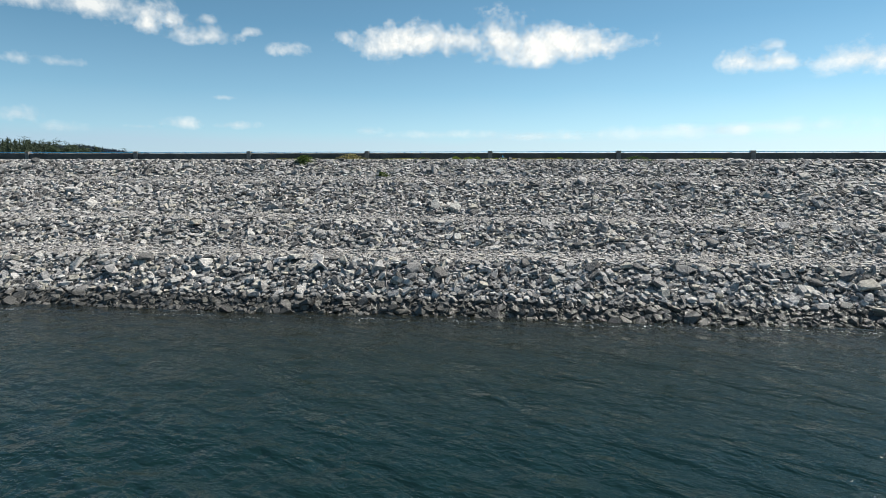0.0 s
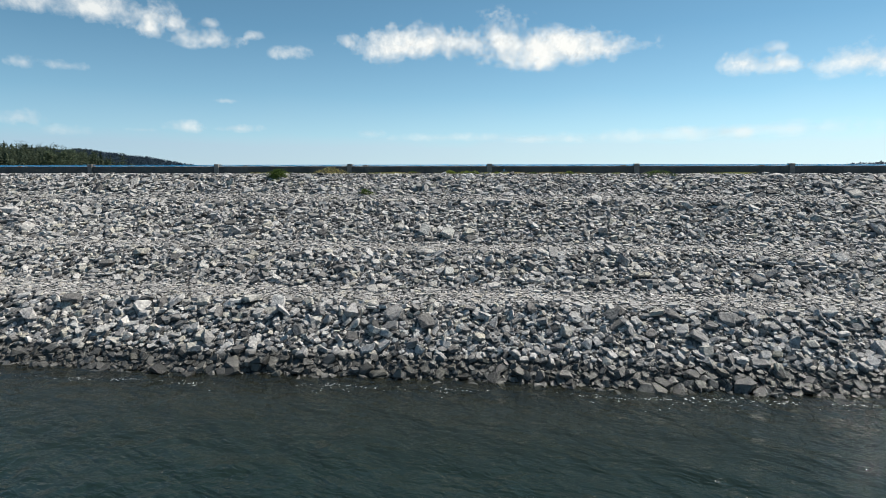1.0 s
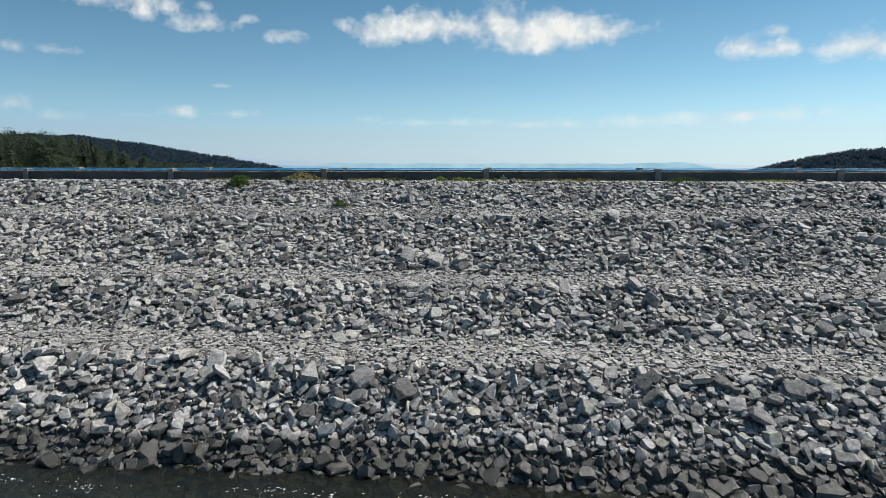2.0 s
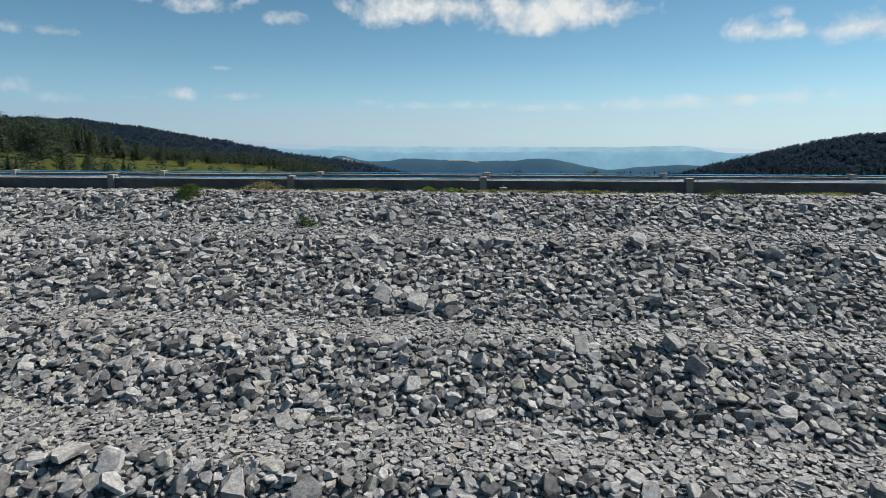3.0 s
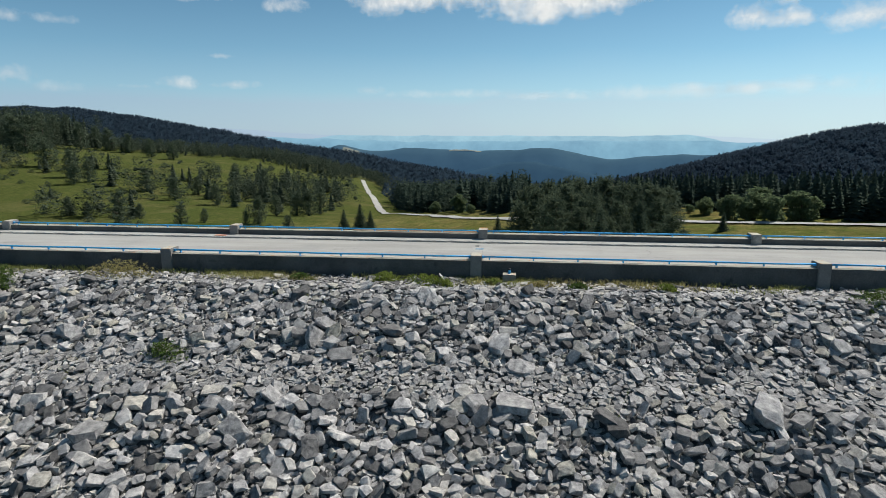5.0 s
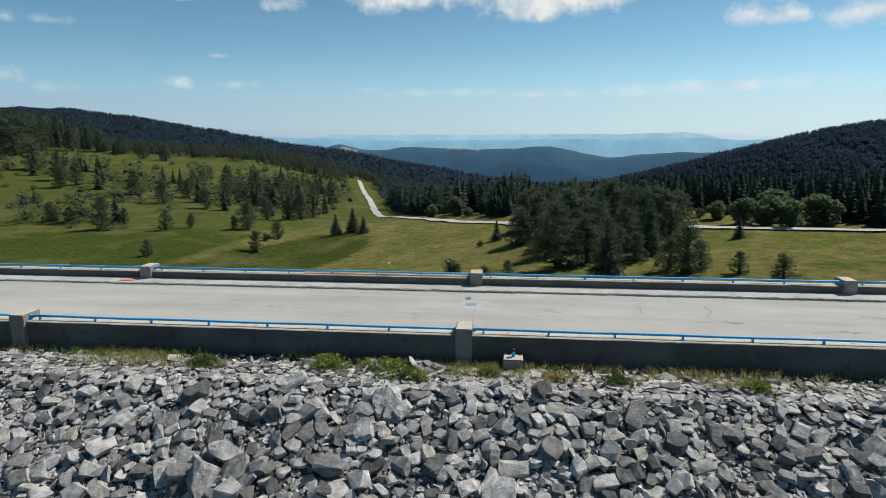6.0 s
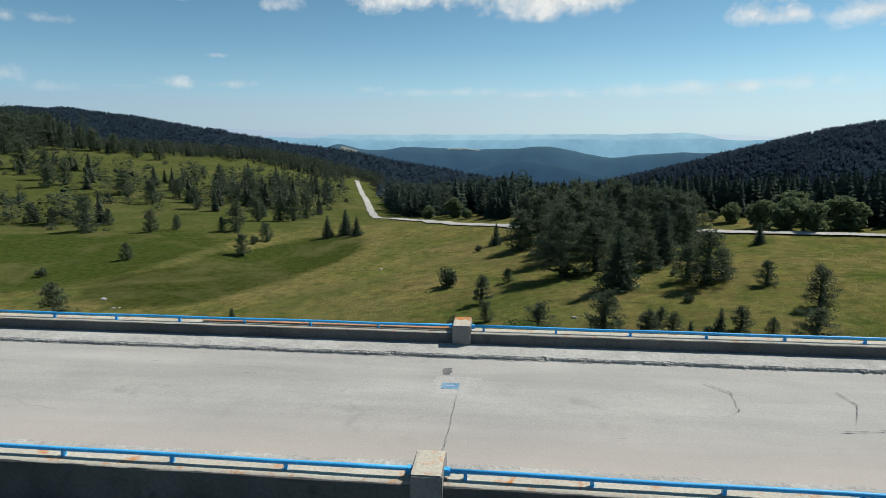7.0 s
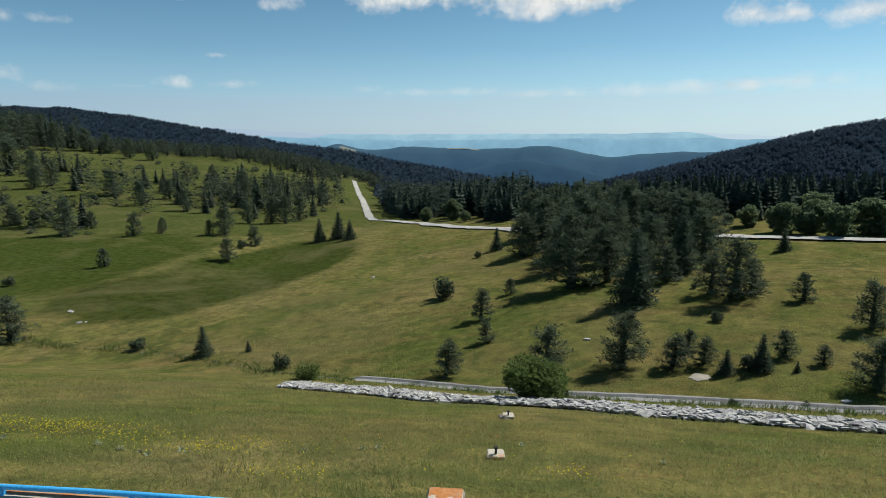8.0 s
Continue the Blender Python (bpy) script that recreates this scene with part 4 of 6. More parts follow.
stones = np.concatenate([
    packed(gen, ((0.30, 0.46, 3000, lambda x, y: (y < 53) * riser(y) * np.clip(0.03 * coarse(x, y) + 0.02 * low(y) + 0.04 * brink(y), 0, 1)),
                 (0.19, 0.30, 16000, lambda x, y: riser(y) * calm(y) * (0.03 + 0.09 * coarse(x, y) + 0.06 * low(y) + 0.08 * brink(y))),
                 (0.115, 0.19, 20000, lambda x, y: 0.08 + 0.8 * riser(y)),
                 (0.065, 0.115, 110000, everywhere), (0.04, 0.065, 70000, lambda x, y: (np.abs(x) < 14) * (y > 42) * 1.0)), -24, 24, 31.4, 57.5),
    packed(gen, side_rings, -58, -24, 31.4, 57.2), packed(gen, side_rings, 24, 58, 31.4, 57.2)])
x, y, r = stones.T
n = len(x)
lying = np.clip(on_berm(y) + 0.35 * np.clip((y - 53.6) / 1.5, 0, 1), 0, 1)     # stones lie flatter on the steps and by the crest
s = 2.0 * r
slope = np.arctan((upstream(x, y + 0.4) - upstream(x, y - 0.4)) / 0.8)
wild = np.where(gen.random(n) < 0.2, 2.2, 1.0) * (1 - 0.65 * lying)
turn = turns(gen.uniform(0, 2 * np.pi, n), slope * 0.85 + gen.normal(0, 0.27, n) * wild, gen.normal(0, 0.27, n) * wild)
size = s[:, None] * np.stack([gen.uniform(1.0, 1.45, n), gen.uniform(0.9, 1.2, n), gen.uniform(0.55, 1.05, n) * (1 - 0.3 * lying)], -1)
places = np.stack([x, y, upstream(x, y) + s * gen.uniform(0.0, 0.30, n) * (1 - 0.5 * lying) + 0.05 - 0.07 * (r < 0.115) * (1 - lying)], -1)
near = np.nonzero((np.abs(x - 0.5) < 9.5) & (y > 46.6) & (y < 57.0))[0]
near = near[np.argsort(-r[near])][:280]               # the largest stones on the upper face, laid singly at the end of the file
rest = np.ones(n, bool)
rest[near] = False
flat = (on_berm(y) > 0.45) & (y < 54.5) & (gen.random(n) < 0.8)
single = list(zip(places[near], turn[near], size[near]))
for shapes, pick, mat, lab in ((ROCKS, rest & ~flat & (r >= 0.12), MAT_ROCK, "heaped grey angular broken rock"), (CHIPS, rest & ~flat & (r < 0.12), MAT_ROCK, "small broken rock wedged between the larger stones"), (CHIPS, rest & flat, MAT_GRAVEL, "pale flat stones on the steps")):
    part("loose_rock", scatter_mesh("loose_rock", shapes, places[pick], turn[pick], size[pick], mat, gen), bank, lab, kind="stuff")
under = rock_field(gen, 0.30, 0.16, 0.30, -24, 24, 33.4, 57.4, lambda x, y: 0.9 + 0 * y, (-0.6, -0.25), 0.4)
part("loose_rock", scatter_mesh("loose_rock", CHIPS[:12], *under, MAT_ROCK, gen), bank, "smaller broken rock between the larger stones", kind="stuff")
gravel = rock_field(gen, 0.19, 0.07, 0.16, -34, 34, 37.6, 54.0, lambda x, y: 0.62 * on_berm(y) ** 0.7 - 0.12, (0.3, 0.9), 0.3)
PEBBLES = [rock_shape(s * 5 + 700, 0.4, 1) for s in range(16)]
part("gravel", scatter_mesh("gravel", PEBBLES, *gravel, MAT_GRAVEL, gen), bank, "pale fine gravel on the steps of the dam face", kind="stuff")
grit = rock_field(gen, 0.125, 0.05, 0.13, -14, 14, 53.5, 57.9, lambda x, y: 0.8 + 0 * y, (0.1, 0.6), 0.3)
part("gravel", scatter_mesh("gravel", PEBBLES, *grit, MAT_ROCK, gen), bank, "grey stone chips between the upper stones", kind="stuff")


# ---- trees ----
def tuft_shape(seed, spikes=9, width=0.06):
    """A spray of thin needle fans round one twig end, about 1 long."""
    rnd = random.Random(seed)
    verts, tris = [], []
    for _ in range(spikes):
        d = Vector((rnd.gauss(0, 1), rnd.gauss(0, 1), rnd.gauss(0.35, 0.8))).normalized()
        s = d.orthogonal().normalized() * width
        k = len(verts)
        verts += [tuple(-s * 0.6), tuple(d * 0.55 + s), tuple(d * rnd.uniform(0.8, 1.1)), tuple(d * 0.5 - s)]
        tris += [(k, k + 1, k + 2), (k, k + 2, k + 3)]
    return np.array(verts), np.array(tris)


def blob_shape(seed):
    """A lumpy little solid of leaves."""
    rnd = random.Random(seed)
    bm = bmesh.new()
    bmesh.ops.create_icosphere(bm, subdivisions=1, radius=0.5)
    bmesh.ops.delete(bm, geom=[v for i, v in enumerate(bm.verts) if i >= 12], context="VERTS")
    bmesh.ops.convex_hull(bm, input=bm.verts)
    for v in bm.verts:
        v.co *= rnd.uniform(0.65, 1.2)
    bm.verts.index_update()
    out = np.array([v.co[:] for v in bm.verts]), np.array([[v.index for v in f.verts] for f in bm.faces])
    bm.free()
    return out


TUFTS = [tuft_shape(s) for s in range(8)]
LEAF_TUFTS = [tuft_shape(s + 50, 9, 0.26) for s in range(8)]
BLOBS = [blob_shape(s) for s in range(5)]


def crown_arrays(kind, seed):
    """Twig ends and inner clumps of a crown for a tree 1 m high: places, sizes."""
    rnd = random.Random(seed)
    ends, cores = [], []
    if kind == "spruce":
        for lv in range(15):
            f = lv / 14
            z = 0.06 + 0.90 * f
            r = 0.21 * (1 - f) ** 0.85 + 0.012
            n = max(4, int(11 * (1 - f)) + 3)
            for k in range(n):
                w = 2 * math.pi * (k + rnd.random() * 0.8) / n
                for q in (0.55, 1.0):
                    rr = r * q * rnd.uniform(0.75, 1.15)
                    ends.append((rr * math.cos(w), rr * math.sin(w), z - 0.05 * q * (1 - f) + rnd.uniform(-0.012, 0.012), 0.055 + 0.05 * (1 - f)))
            cores.append((0, 0, z, 1.25 * r))
        ends.append((0, 0, 0.97, 0.05))
    else:
        lean = (rnd.uniform(-0.08, 0.08), rnd.uniform(-0.08, 0.08))
        limbs = 26
        for k in range(limbs):
            f = (k + rnd.random()) / limbs
            z = 0.03 + 0.88 * f
            w = k * 2.4 + rnd.uniform(-0.5, 0.5)
            reach = (0.29 * (1 - f) ** 0.6 + 0.045) * rnd.uniform(0.68, 1.12) * min(1.0, 0.7 + 2.5 * f)
            for q in (0.45, 0.7, 0.88, 1.0):
                for _ in range(4):
                    ends.append((lean[0] * z + reach * q * math.cos(w) + rnd.gauss(0, 0.04), lean[1] * z + reach * q * math.sin(w) + rnd.gauss(0, 0.04), z + 0.07 * q * q + rnd.gauss(0, 0.028), rnd.uniform(0.05, 0.08)))
            for q in (0.4, 0.75):
                cores.append((lean[0] * z + reach * q * 0.8 * math.cos(w), lean[1] * z + reach * q * 0.8 * math.sin(w), z + 0.04 * q, rnd.uniform(0.045, 0.08)))
            cores.append((lean[0] * z, lean[1] * z, z, 0.10 * (1 - f) + 0.04))
    return np.array(ends), np.array(cores)


def crown_mesh(kind, seed, material, thin=1.0):
    g = np.random.default_rng(seed)
    ends, cores = crown_arrays(kind, seed)
    if thin < 1:
        ends = ends[g.random(len(ends)) < thin]
        ends[:, 3] *= 1.25
    n, k = len(ends), len(cores)
    spin = lambda c: turns(g.uniform(0, 6.28, c), g.normal(0, 0.3, c), g.normal(0, 0.3, c))
    a = scatter_arrays(TUFTS, ends[:, :3], spin(n), np.repeat(ends[:, 3:], 3, 1) * 1.15, g)
    b = scatter_arrays(BLOBS, cores[:, :3], spin(k), np.repeat(cores[:, 3:], 3, 1) * np.array([1, 1, 0.7]), g)
    return fast_mesh("crown", np.concatenate([a[0], b[0]]), np.concatenate([a[1], b[1] + len(a[0])]), material)


def broad_crown(seed, material, wide=0.42, low=0.22, count=420, leaf=0.085):
    """A rounded leafy crown with bays and gaps, for a tree 1 m high."""
    g = np.random.default_rng(seed)
    lobes = g.normal(0, 1, (14, 3))
    lobes = lobes / np.linalg.norm(lobes, axis=1)[:, None] * np.array([wide * 0.6, wide * 0.6, 0.36]) * g.uniform(0.6, 1.05, (14, 1)) + np.array([0, 0, 0.92 * (1 + low) / 2])
    pick = g.integers(0, len(lobes), count)
    d = g.normal(0, 1, (count, 3))
    d /= np.linalg.norm(d, axis=1)[:, None]
    p = lobes[pick] + d * (0.20 * wide / 0.42) * g.uniform(0.6, 1.0, count)[:, None]
    p[:, 2] = np.clip(p[:, 2], low, 1.0)
    spin = lambda c: turns(g.uniform(0, 6.28, c), g.normal(0, 0.8, c), g.normal(0, 0.8, c))
    a = scatter_arrays(LEAF_TUFTS, p, spin(count), np.full((count, 3), leaf), g)
    b = scatter_arrays(BLOBS, lobes, spin(len(lobes)), np.full((len(lobes), 3), 0.17 * wide / 0.42), g)
    return fast_mesh("crown", np.concatenate([a[0], b[0]]), np.concatenate([a[1], b[1] + len(a[0])]), material)


def trunk_mesh(seed, top=0.9, r=0.022):
    rnd = random.Random(seed)
    bx, by = rnd.uniform(-0.03, 0.03), rnd.uniform(-0.03, 0.03)
    pts = [(bx * f * f, by * f * f, -0.05 + (top + 0.05) * f) for f in (0, 0.08, 0.3, 0.6, 1)]
    return tube_mesh("trunk", pts, [r * 1.6, r * 1.1, r * 0.85, r * 0.5, r * 0.12], MAT_BARK, 7)


def limb_mesh(seed):
    rnd = random.Random(seed)
    w = rnd.uniform(0, 6.28)
    pts = [(0.22 * q * math.cos(w), 0.22 * q * math.sin(w), 0.22 + rnd.uniform(0, 0.1) + 0.12 * q * q) for q in (0, 0.5, 1)]
    return tube_mesh("limb", pts, [0.009, 0.006, 0.002], MAT_BARK, 5)


def tree_kind(name, label, category, crowns, r=0.022, limbs=4):
    """Templates of one kind of tree, 1 m high; they are copied and then taken away."""
    out = []
    for i, crown in enumerate(crowns):
        e = empty(name, pose(0, 0, 0), label, category)
        part("trunk", trunk_mesh(i + 3, 0.85, r), e)
        for k in range(limbs):
            part("limb", limb_mesh(i * 10 + k), e)
        part("crown", crown, e)
        out.append(e)
    return out


def plant_trees(kinds, spots, group, seed, wide=1.0, label=""):
    rnd = random.Random(seed)
    for x, y, h in spots:
        t = rnd.choice(kinds)
        w = h * wide * rnd.uniform(0.88, 1.15)
        ob = copy_thing(t, Matrix.Identity(4))
        ob.matrix_basis = pose(x, y, float(land(x, y)) - 0.03, 0, 0, rnd.uniform(0, 360)) @ Matrix.Diagonal((w, w, h, 1))
        tagged(ob, label=label, group=group)


def discard(kinds):
    for k in kinds:
        for o in (*k.children_recursive, k):
            bpy.data.objects.remove(o)


pines = tree_kind("pine_tree", "dark green mountain pine standing in rough grass", "tree", [crown_mesh("pine", s, MAT_PINE) for s in (1, 2, 3, 4)])
spruces = tree_kind("spruce_tree", "slender dark green spruce standing in the meadow", "tree", [crown_mesh("spruce", s, MAT_SPRUCE) for s in (5, 6, 7)], 0.018, 0)
broads = tree_kind("broadleaf_tree", "light green rounded broadleaf tree beside the gravel road", "tree", [broad_crown(s, MAT_BROADLEAF, 0.46, 0.02, 900, 0.065) for s in (8, 9, 10)], 0.03, 3)
bushes = tree_kind("bush", "low dark green pine bush on the meadow", "bush", [broad_crown(s, MAT_PINE, 0.62, 0.03, 520, 0.06) for s in (11, 12)], 0.03, 0)

PINES = ((-4.0, 102.6, 3.0), (3.6, 100.4, 4.1), (9.1, 100.6, 4.3), (-1.9, 117.5, 3.4), (-1.0, 109.9, 2.1), (1.3, 127.7, 2.0), (27.6, 113.5, 2.6), (28.8, 105.3, 3.8), (23.2, 94.8, 3.5),
         (12.6, 100.0, 2.5), (14.4, 102.8, 1.7), (14.7, 100.0, 2.1), (20.4, 100.5, 2.0), (22.1, 98.7, 1.4), (-55.8, 117.5, 5.4), (-54.9, 169.4, 5.0), (-56.8, 187.5, 4.6), (-75.4, 161.2, 3.6))
SPRUCES = ((-1.0, 160.9, 4.1), (-29.8, 112.5, 3.2), (-43.5, 193.3, 5.6), (-39.4, 195.4, 6.5), (-35.9, 192.7, 4.7), (15.6, 98.1, 1.8), (17.9, 98.3, 2.6), (36.5, 138.1, 3.1), (20.0, 97.8, 0.8), (-25.5, 113.5, 1.2))
CLUMP = ((8.2, 126.4, 9.1), (13.3, 116.9, 7.7), (20.9, 128.2, 7.8), (22.2, 115.1, 6.1), (21.0, 118.0, 4.2), (3.3, 152.0, 7.1), (7.1, 156.1, 8.9), (12.5, 144.7, 9.5), (17.3, 149.2, 8.8), (21.7, 146.8, 8.7), (26.0, 136.2, 6.6), (10.7, 160.5, 7.8), (18.4, 124.3, 3.9), (12.5, 127.5, 6.7), (24.4, 116.8, 3.6), (7.4, 137.0, 7.5),
         (5.3, 169.8, 9.0), (9.6, 170.5, 9.1), (16.3, 159.9, 9.3), (21.4, 157.3, 9.2), (26.0, 157.1, 8.7), (26.8, 144.7, 7.7), (15.1, 173.1, 8.8), (21.4, 167.1, 8.4), (18.8, 134.0, 6.7), (15.1, 138.7, 7.8), (25.0, 145.5, 8.6), (10.5, 148.5, 8.6), (30.3, 147.7, 7.2), (16.2, 125.3, 5.2))
BUSHES = ((-7.1, 129.7, 3.0), (-4.1, 156.5, 1.3), (17.3, 98.6, 1.2), (-19.8, 107.9, 1.6), (-39.0, 115.6, 1.5), (-80.6, 144.7, 1.8), (13.8, 91.9, 0.5), (17.6, 91.6, 0.5), (20.2, 120.8, 0.7), (18.6, 109.1, 1.0), (3.2, 153.8, 1.1), (-57.9, 182.4, 2.1))
HILL_PINES = ((-110.9, 196.0, 9.6), (-92.2, 195.5, 5.9), (-87.8, 200.6, 4.1), (-74.8, 200.3, 4.0), (-71.5, 202.2, 8.2), (-133.9, 212.9, 4.7), (-139.1, 210.9, 6.3), (-112.0, 206.8, 4.8), (-110.9, 254.3, 8.7), (-130.3, 258.5, 9.3),
              (-152.8, 275.6, 10.4), (-133.4, 282.0, 8.2), (-190.5, 290.0, 11.1), (-191.8, 282.3, 9.6), (-113.3, 305.0, 11.5), (-133.3, 319.5, 10.8), (-70.0, 229.1, 8.0), (-66.6, 244.1, 9.6), (-66.5, 231.4, 9.0), (-76.5, 227.7, 7.1),
              (-301.7, 391.5, 23.0), (-328.4, 431.5, 24.5), (-334.8, 449.9, 22.0), (-335.7, 464.7, 22.5), (-306.9, 440.4, 19.0), (-310.3, 460.1, 16.2), (-291.9, 450.7, 16.6), (-244.8, 331.4, 15.9), (-208.9, 302.7, 13.6), (-277.3, 450.8, 14.2), (-238.5, 417.2, 12.2), (-220.8, 413.1, 11.3), (-308.3, 385.5, 23.0), (-318.0, 405.0, 21.0), (-296.0, 378.0, 18.0))
BROADS = ((40.7, 161.3, 4.5), (42.6, 153.3, 6.4), (45.9, 150.8, 6.4), (48.2, 147.6, 6.2), (54.0, 150.0, 7.0), (50.0, 158.0, 7.5), (38.7, 164.5, 2.6), (-21.5, 220.1, 4.9), (-14.2, 217.3, 7.2), (-9.8, 209.3, 3.6))
plant_trees(pines, PINES, "young pines on the meadow", 1, 1.35)
plant_trees(spruces, SPRUCES, "small spruces on the meadow", 2, 1.25)
plant_trees(pines + spruces[:1], CLUMP, "pine grove below the dam", 3, 1.25, "tall dense dark pine in a grove")
plant_trees(bushes, BUSHES, "bushes on the meadow", 4)
plant_trees(pines, HILL_PINES, "pines on the hillside", 5, 1.05, "dark green pine on the grassy hillside")
plant_trees(broads, [(x, y, 0.82 * h) for x, y, h in BROADS], "broadleaf trees by the road", 6, 1.15)

# ---- woods, too many trees to count ----
ROAD_PTS = ((75.0, 131.0), (47.0, 144.5), (34.9, 150.5), (20.0, 164.0), (2.9, 180.7), (-8.1, 195.6), (-19.0, 208.0), (-31.8, 228.6), (-40.5, 245.0), (-48.5, 267.0), (-60.8, 312.4), (-75.0, 362.2), (-93.6, 425.8), (-106.0, 466.0))


def road_y(x):
    xs_, ys_ = zip(*sorted(ROAD_PTS))
    return np.interp(x, xs_, ys_)


def off_road(x, y):
    """Metres to the gravel road."""
    best = np.full(np.shape(x), 1e9)
    for (ax, ay), (bx, by) in zip(ROAD_PTS, ROAD_PTS[1:]):
        dx, dy = bx - ax, by - ay
        f = np.clip(((x - ax) * dx + (y - ay) * dy) / (dx * dx + dy * dy), 0, 1)
        best = np.minimum(best, np.hypot(x - ax - f * dx, y - ay - f * dy))
    return best


def mid_spruce_shape(seed):
    """A spruce 1 m high of drooping fans in tiers round a thin core."""
    rnd = random.Random(seed)
    verts, tris = [], []
    for lv in range(11):
        f = lv / 10
        z, r, n = 0.08 + 0.84 * f, 0.20 * (1 - f) ** 0.8 + 0.015, 8 - int(4 * f)
        for k in range(n):
            w = 6.283 * (k + rnd.random()) / n
            q, s = r * rnd.uniform(0.7, 1.25), 0.42 * r + 0.012
            c, sn = math.cos(w), math.sin(w)
            b = len(verts)
            verts += [(0, 0, z + 0.06), (0.6 * q * c - s * sn, 0.6 * q * sn + s * c, z), (q * c, q * sn, z - 0.035), (0.6 * q * c + s * sn, 0.6 * q * sn - s * c, z)]
            tris += [(b, b + 1, b + 2), (b, b + 2, b + 3)]
    b = len(verts)
    verts += [(0.09 * math.cos(k * 1.2566), 0.09 * math.sin(k * 1.2566), 0.03) for k in range(5)] + [(0, 0, 1.0)]
    tris += [(b + k, b + (k + 1) % 5, b + 5) for k in range(5)]
    return np.array(verts), np.array(tris)


def mid_pine_shape(seed):
    """A pine or scrubby conifer 1 m high of tufts and clumps."""
    g = np.random.default_rng(seed)
    ends, cores = crown_arrays("pine", seed)
    ends, cores = ends[g.permutation(len(ends))[:62]], cores[g.permutation(len(cores))[:3]]
    few = [(v[:8], f[:4]) for v, f in TUFTS]
    spin = lambda c: turns(g.uniform(0, 6.28, c), g.normal(0, 0.3, c), g.normal(0, 0.3, c))
    a = scatter_arrays(few, ends[:, :3], spin(len(ends)), np.repeat(ends[:, 3:], 3, 1) * np.array([2.6, 2.6, 2.0]), g)
    b = scatter_arrays(BLOBS, cores[:, :3], spin(len(cores)), np.repeat(cores[:, 3:], 3, 1) * 1.6, g)
    return np.concatenate([a[0], b[0]]), np.concatenate([a[1], b[1] + len(a[0])])


def scrub_shape(seed):
    """A low rounded mountain pine, 1 m high, of clumps and short upright sprays."""
    g = np.random.default_rng(seed)
    n = 70
    d = g.normal(0, 1, (n, 3))
    d = d / np.linalg.norm(d, axis=1)[:, None] * np.array([0.55, 0.5, 0.5]) * g.uniform(0.7, 1.0, n)[:, None]
    d[:, 2] = np.abs(d[:, 2]) * 1.5 + 0.08
    few = [(v[:12], f[:6]) for v, f in TUFTS]
    spin = lambda c: turns(g.uniform(0, 6.28, c), g.normal(0, 0.3, c), g.normal(0, 0.3, c))
    a = scatter_arrays(few, d, spin(n), np.full((n, 3), 0.27), g)
    b = scatter_arrays(BLOBS, d[:5] * 0.4, spin(5), np.full((5, 3), 0.22), g)
    return np.concatenate([a[0], b[0]]), np.concatenate([a[1], b[1] + len(a[0])])


def far_tree_shape(seed):
    """A far conifer 1 m high: ragged sprays thinning to a spire."""
    rnd = random.Random(seed)
    verts, tris = [], []
    for i in range(17):
        z = 0.06 + 0.82 * i / 17
        r, w = 0.17 * (1 - z) ** 0.8 + 0.01, 2.4 * i + rnd.uniform(-0.4, 0.4)
        c = Vector((r * math.cos(w), r * math.sin(w), z))
        a = Vector((rnd.gauss(0, 1), rnd.gauss(0, 1), rnd.gauss(0, 1))).normalized()
        b = a.orthogonal().normalized()
        k, q = len(verts), 0.11 * (1 - z) + 0.04
        verts += [tuple(c + a * q), tuple(c - a * q * 0.6 + b * q), tuple(c - a * q * 0.6 - b * q)]
        tris.append((k, k + 1, k + 2))
    k = len(verts)
    verts += [(0, 0, 1.0), (0.035, 0.02, 0.72), (-0.035, -0.02, 0.72)]
    tris.append((k, k + 1, k + 2))
    return np.array(verts), np.array(tris)


def wood(name, label, category, shapes, x, y, h, wide, material, g, sink=0.0):
    n = len(x)
    size = np.stack([h * wide * g.uniform(0.8, 1.25, n), h * wide * g.uniform(0.8, 1.25, n), h], -1)
    o = np.zeros(n)
    me = scatter_mesh(name, shapes, np.stack([x, y, land(x, y) - 0.1 - (sink * g.uniform(0.9, 2.0, n) if sink else 0.0) * h], -1), turns(g.uniform(0, 6.28, n), o, o), size, material, g)
    return tagged(new(name, me), label, category, kind="stuff")


def sample(g, n, x0, x1, y0, y1, chance):
    x, y = g.uniform(x0, x1, n), g.uniform(y0, y1, n)
    ok = g.random(n) < chance(x, y)
    return x[ok], y[ok]


wg = np.random.default_rng(21)
WOOD_SPRUCE = [mid_spruce_shape(s) for s in (31, 32, 33, 34)]
WOOD_PINE = [mid_pine_shape(s) for s in (35, 36, 37, 38)]
SCRUB = [scrub_shape(s) for s in (41, 42, 43, 44)]
FAR_TREES = [far_tree_shape(s) for s in range(6)]

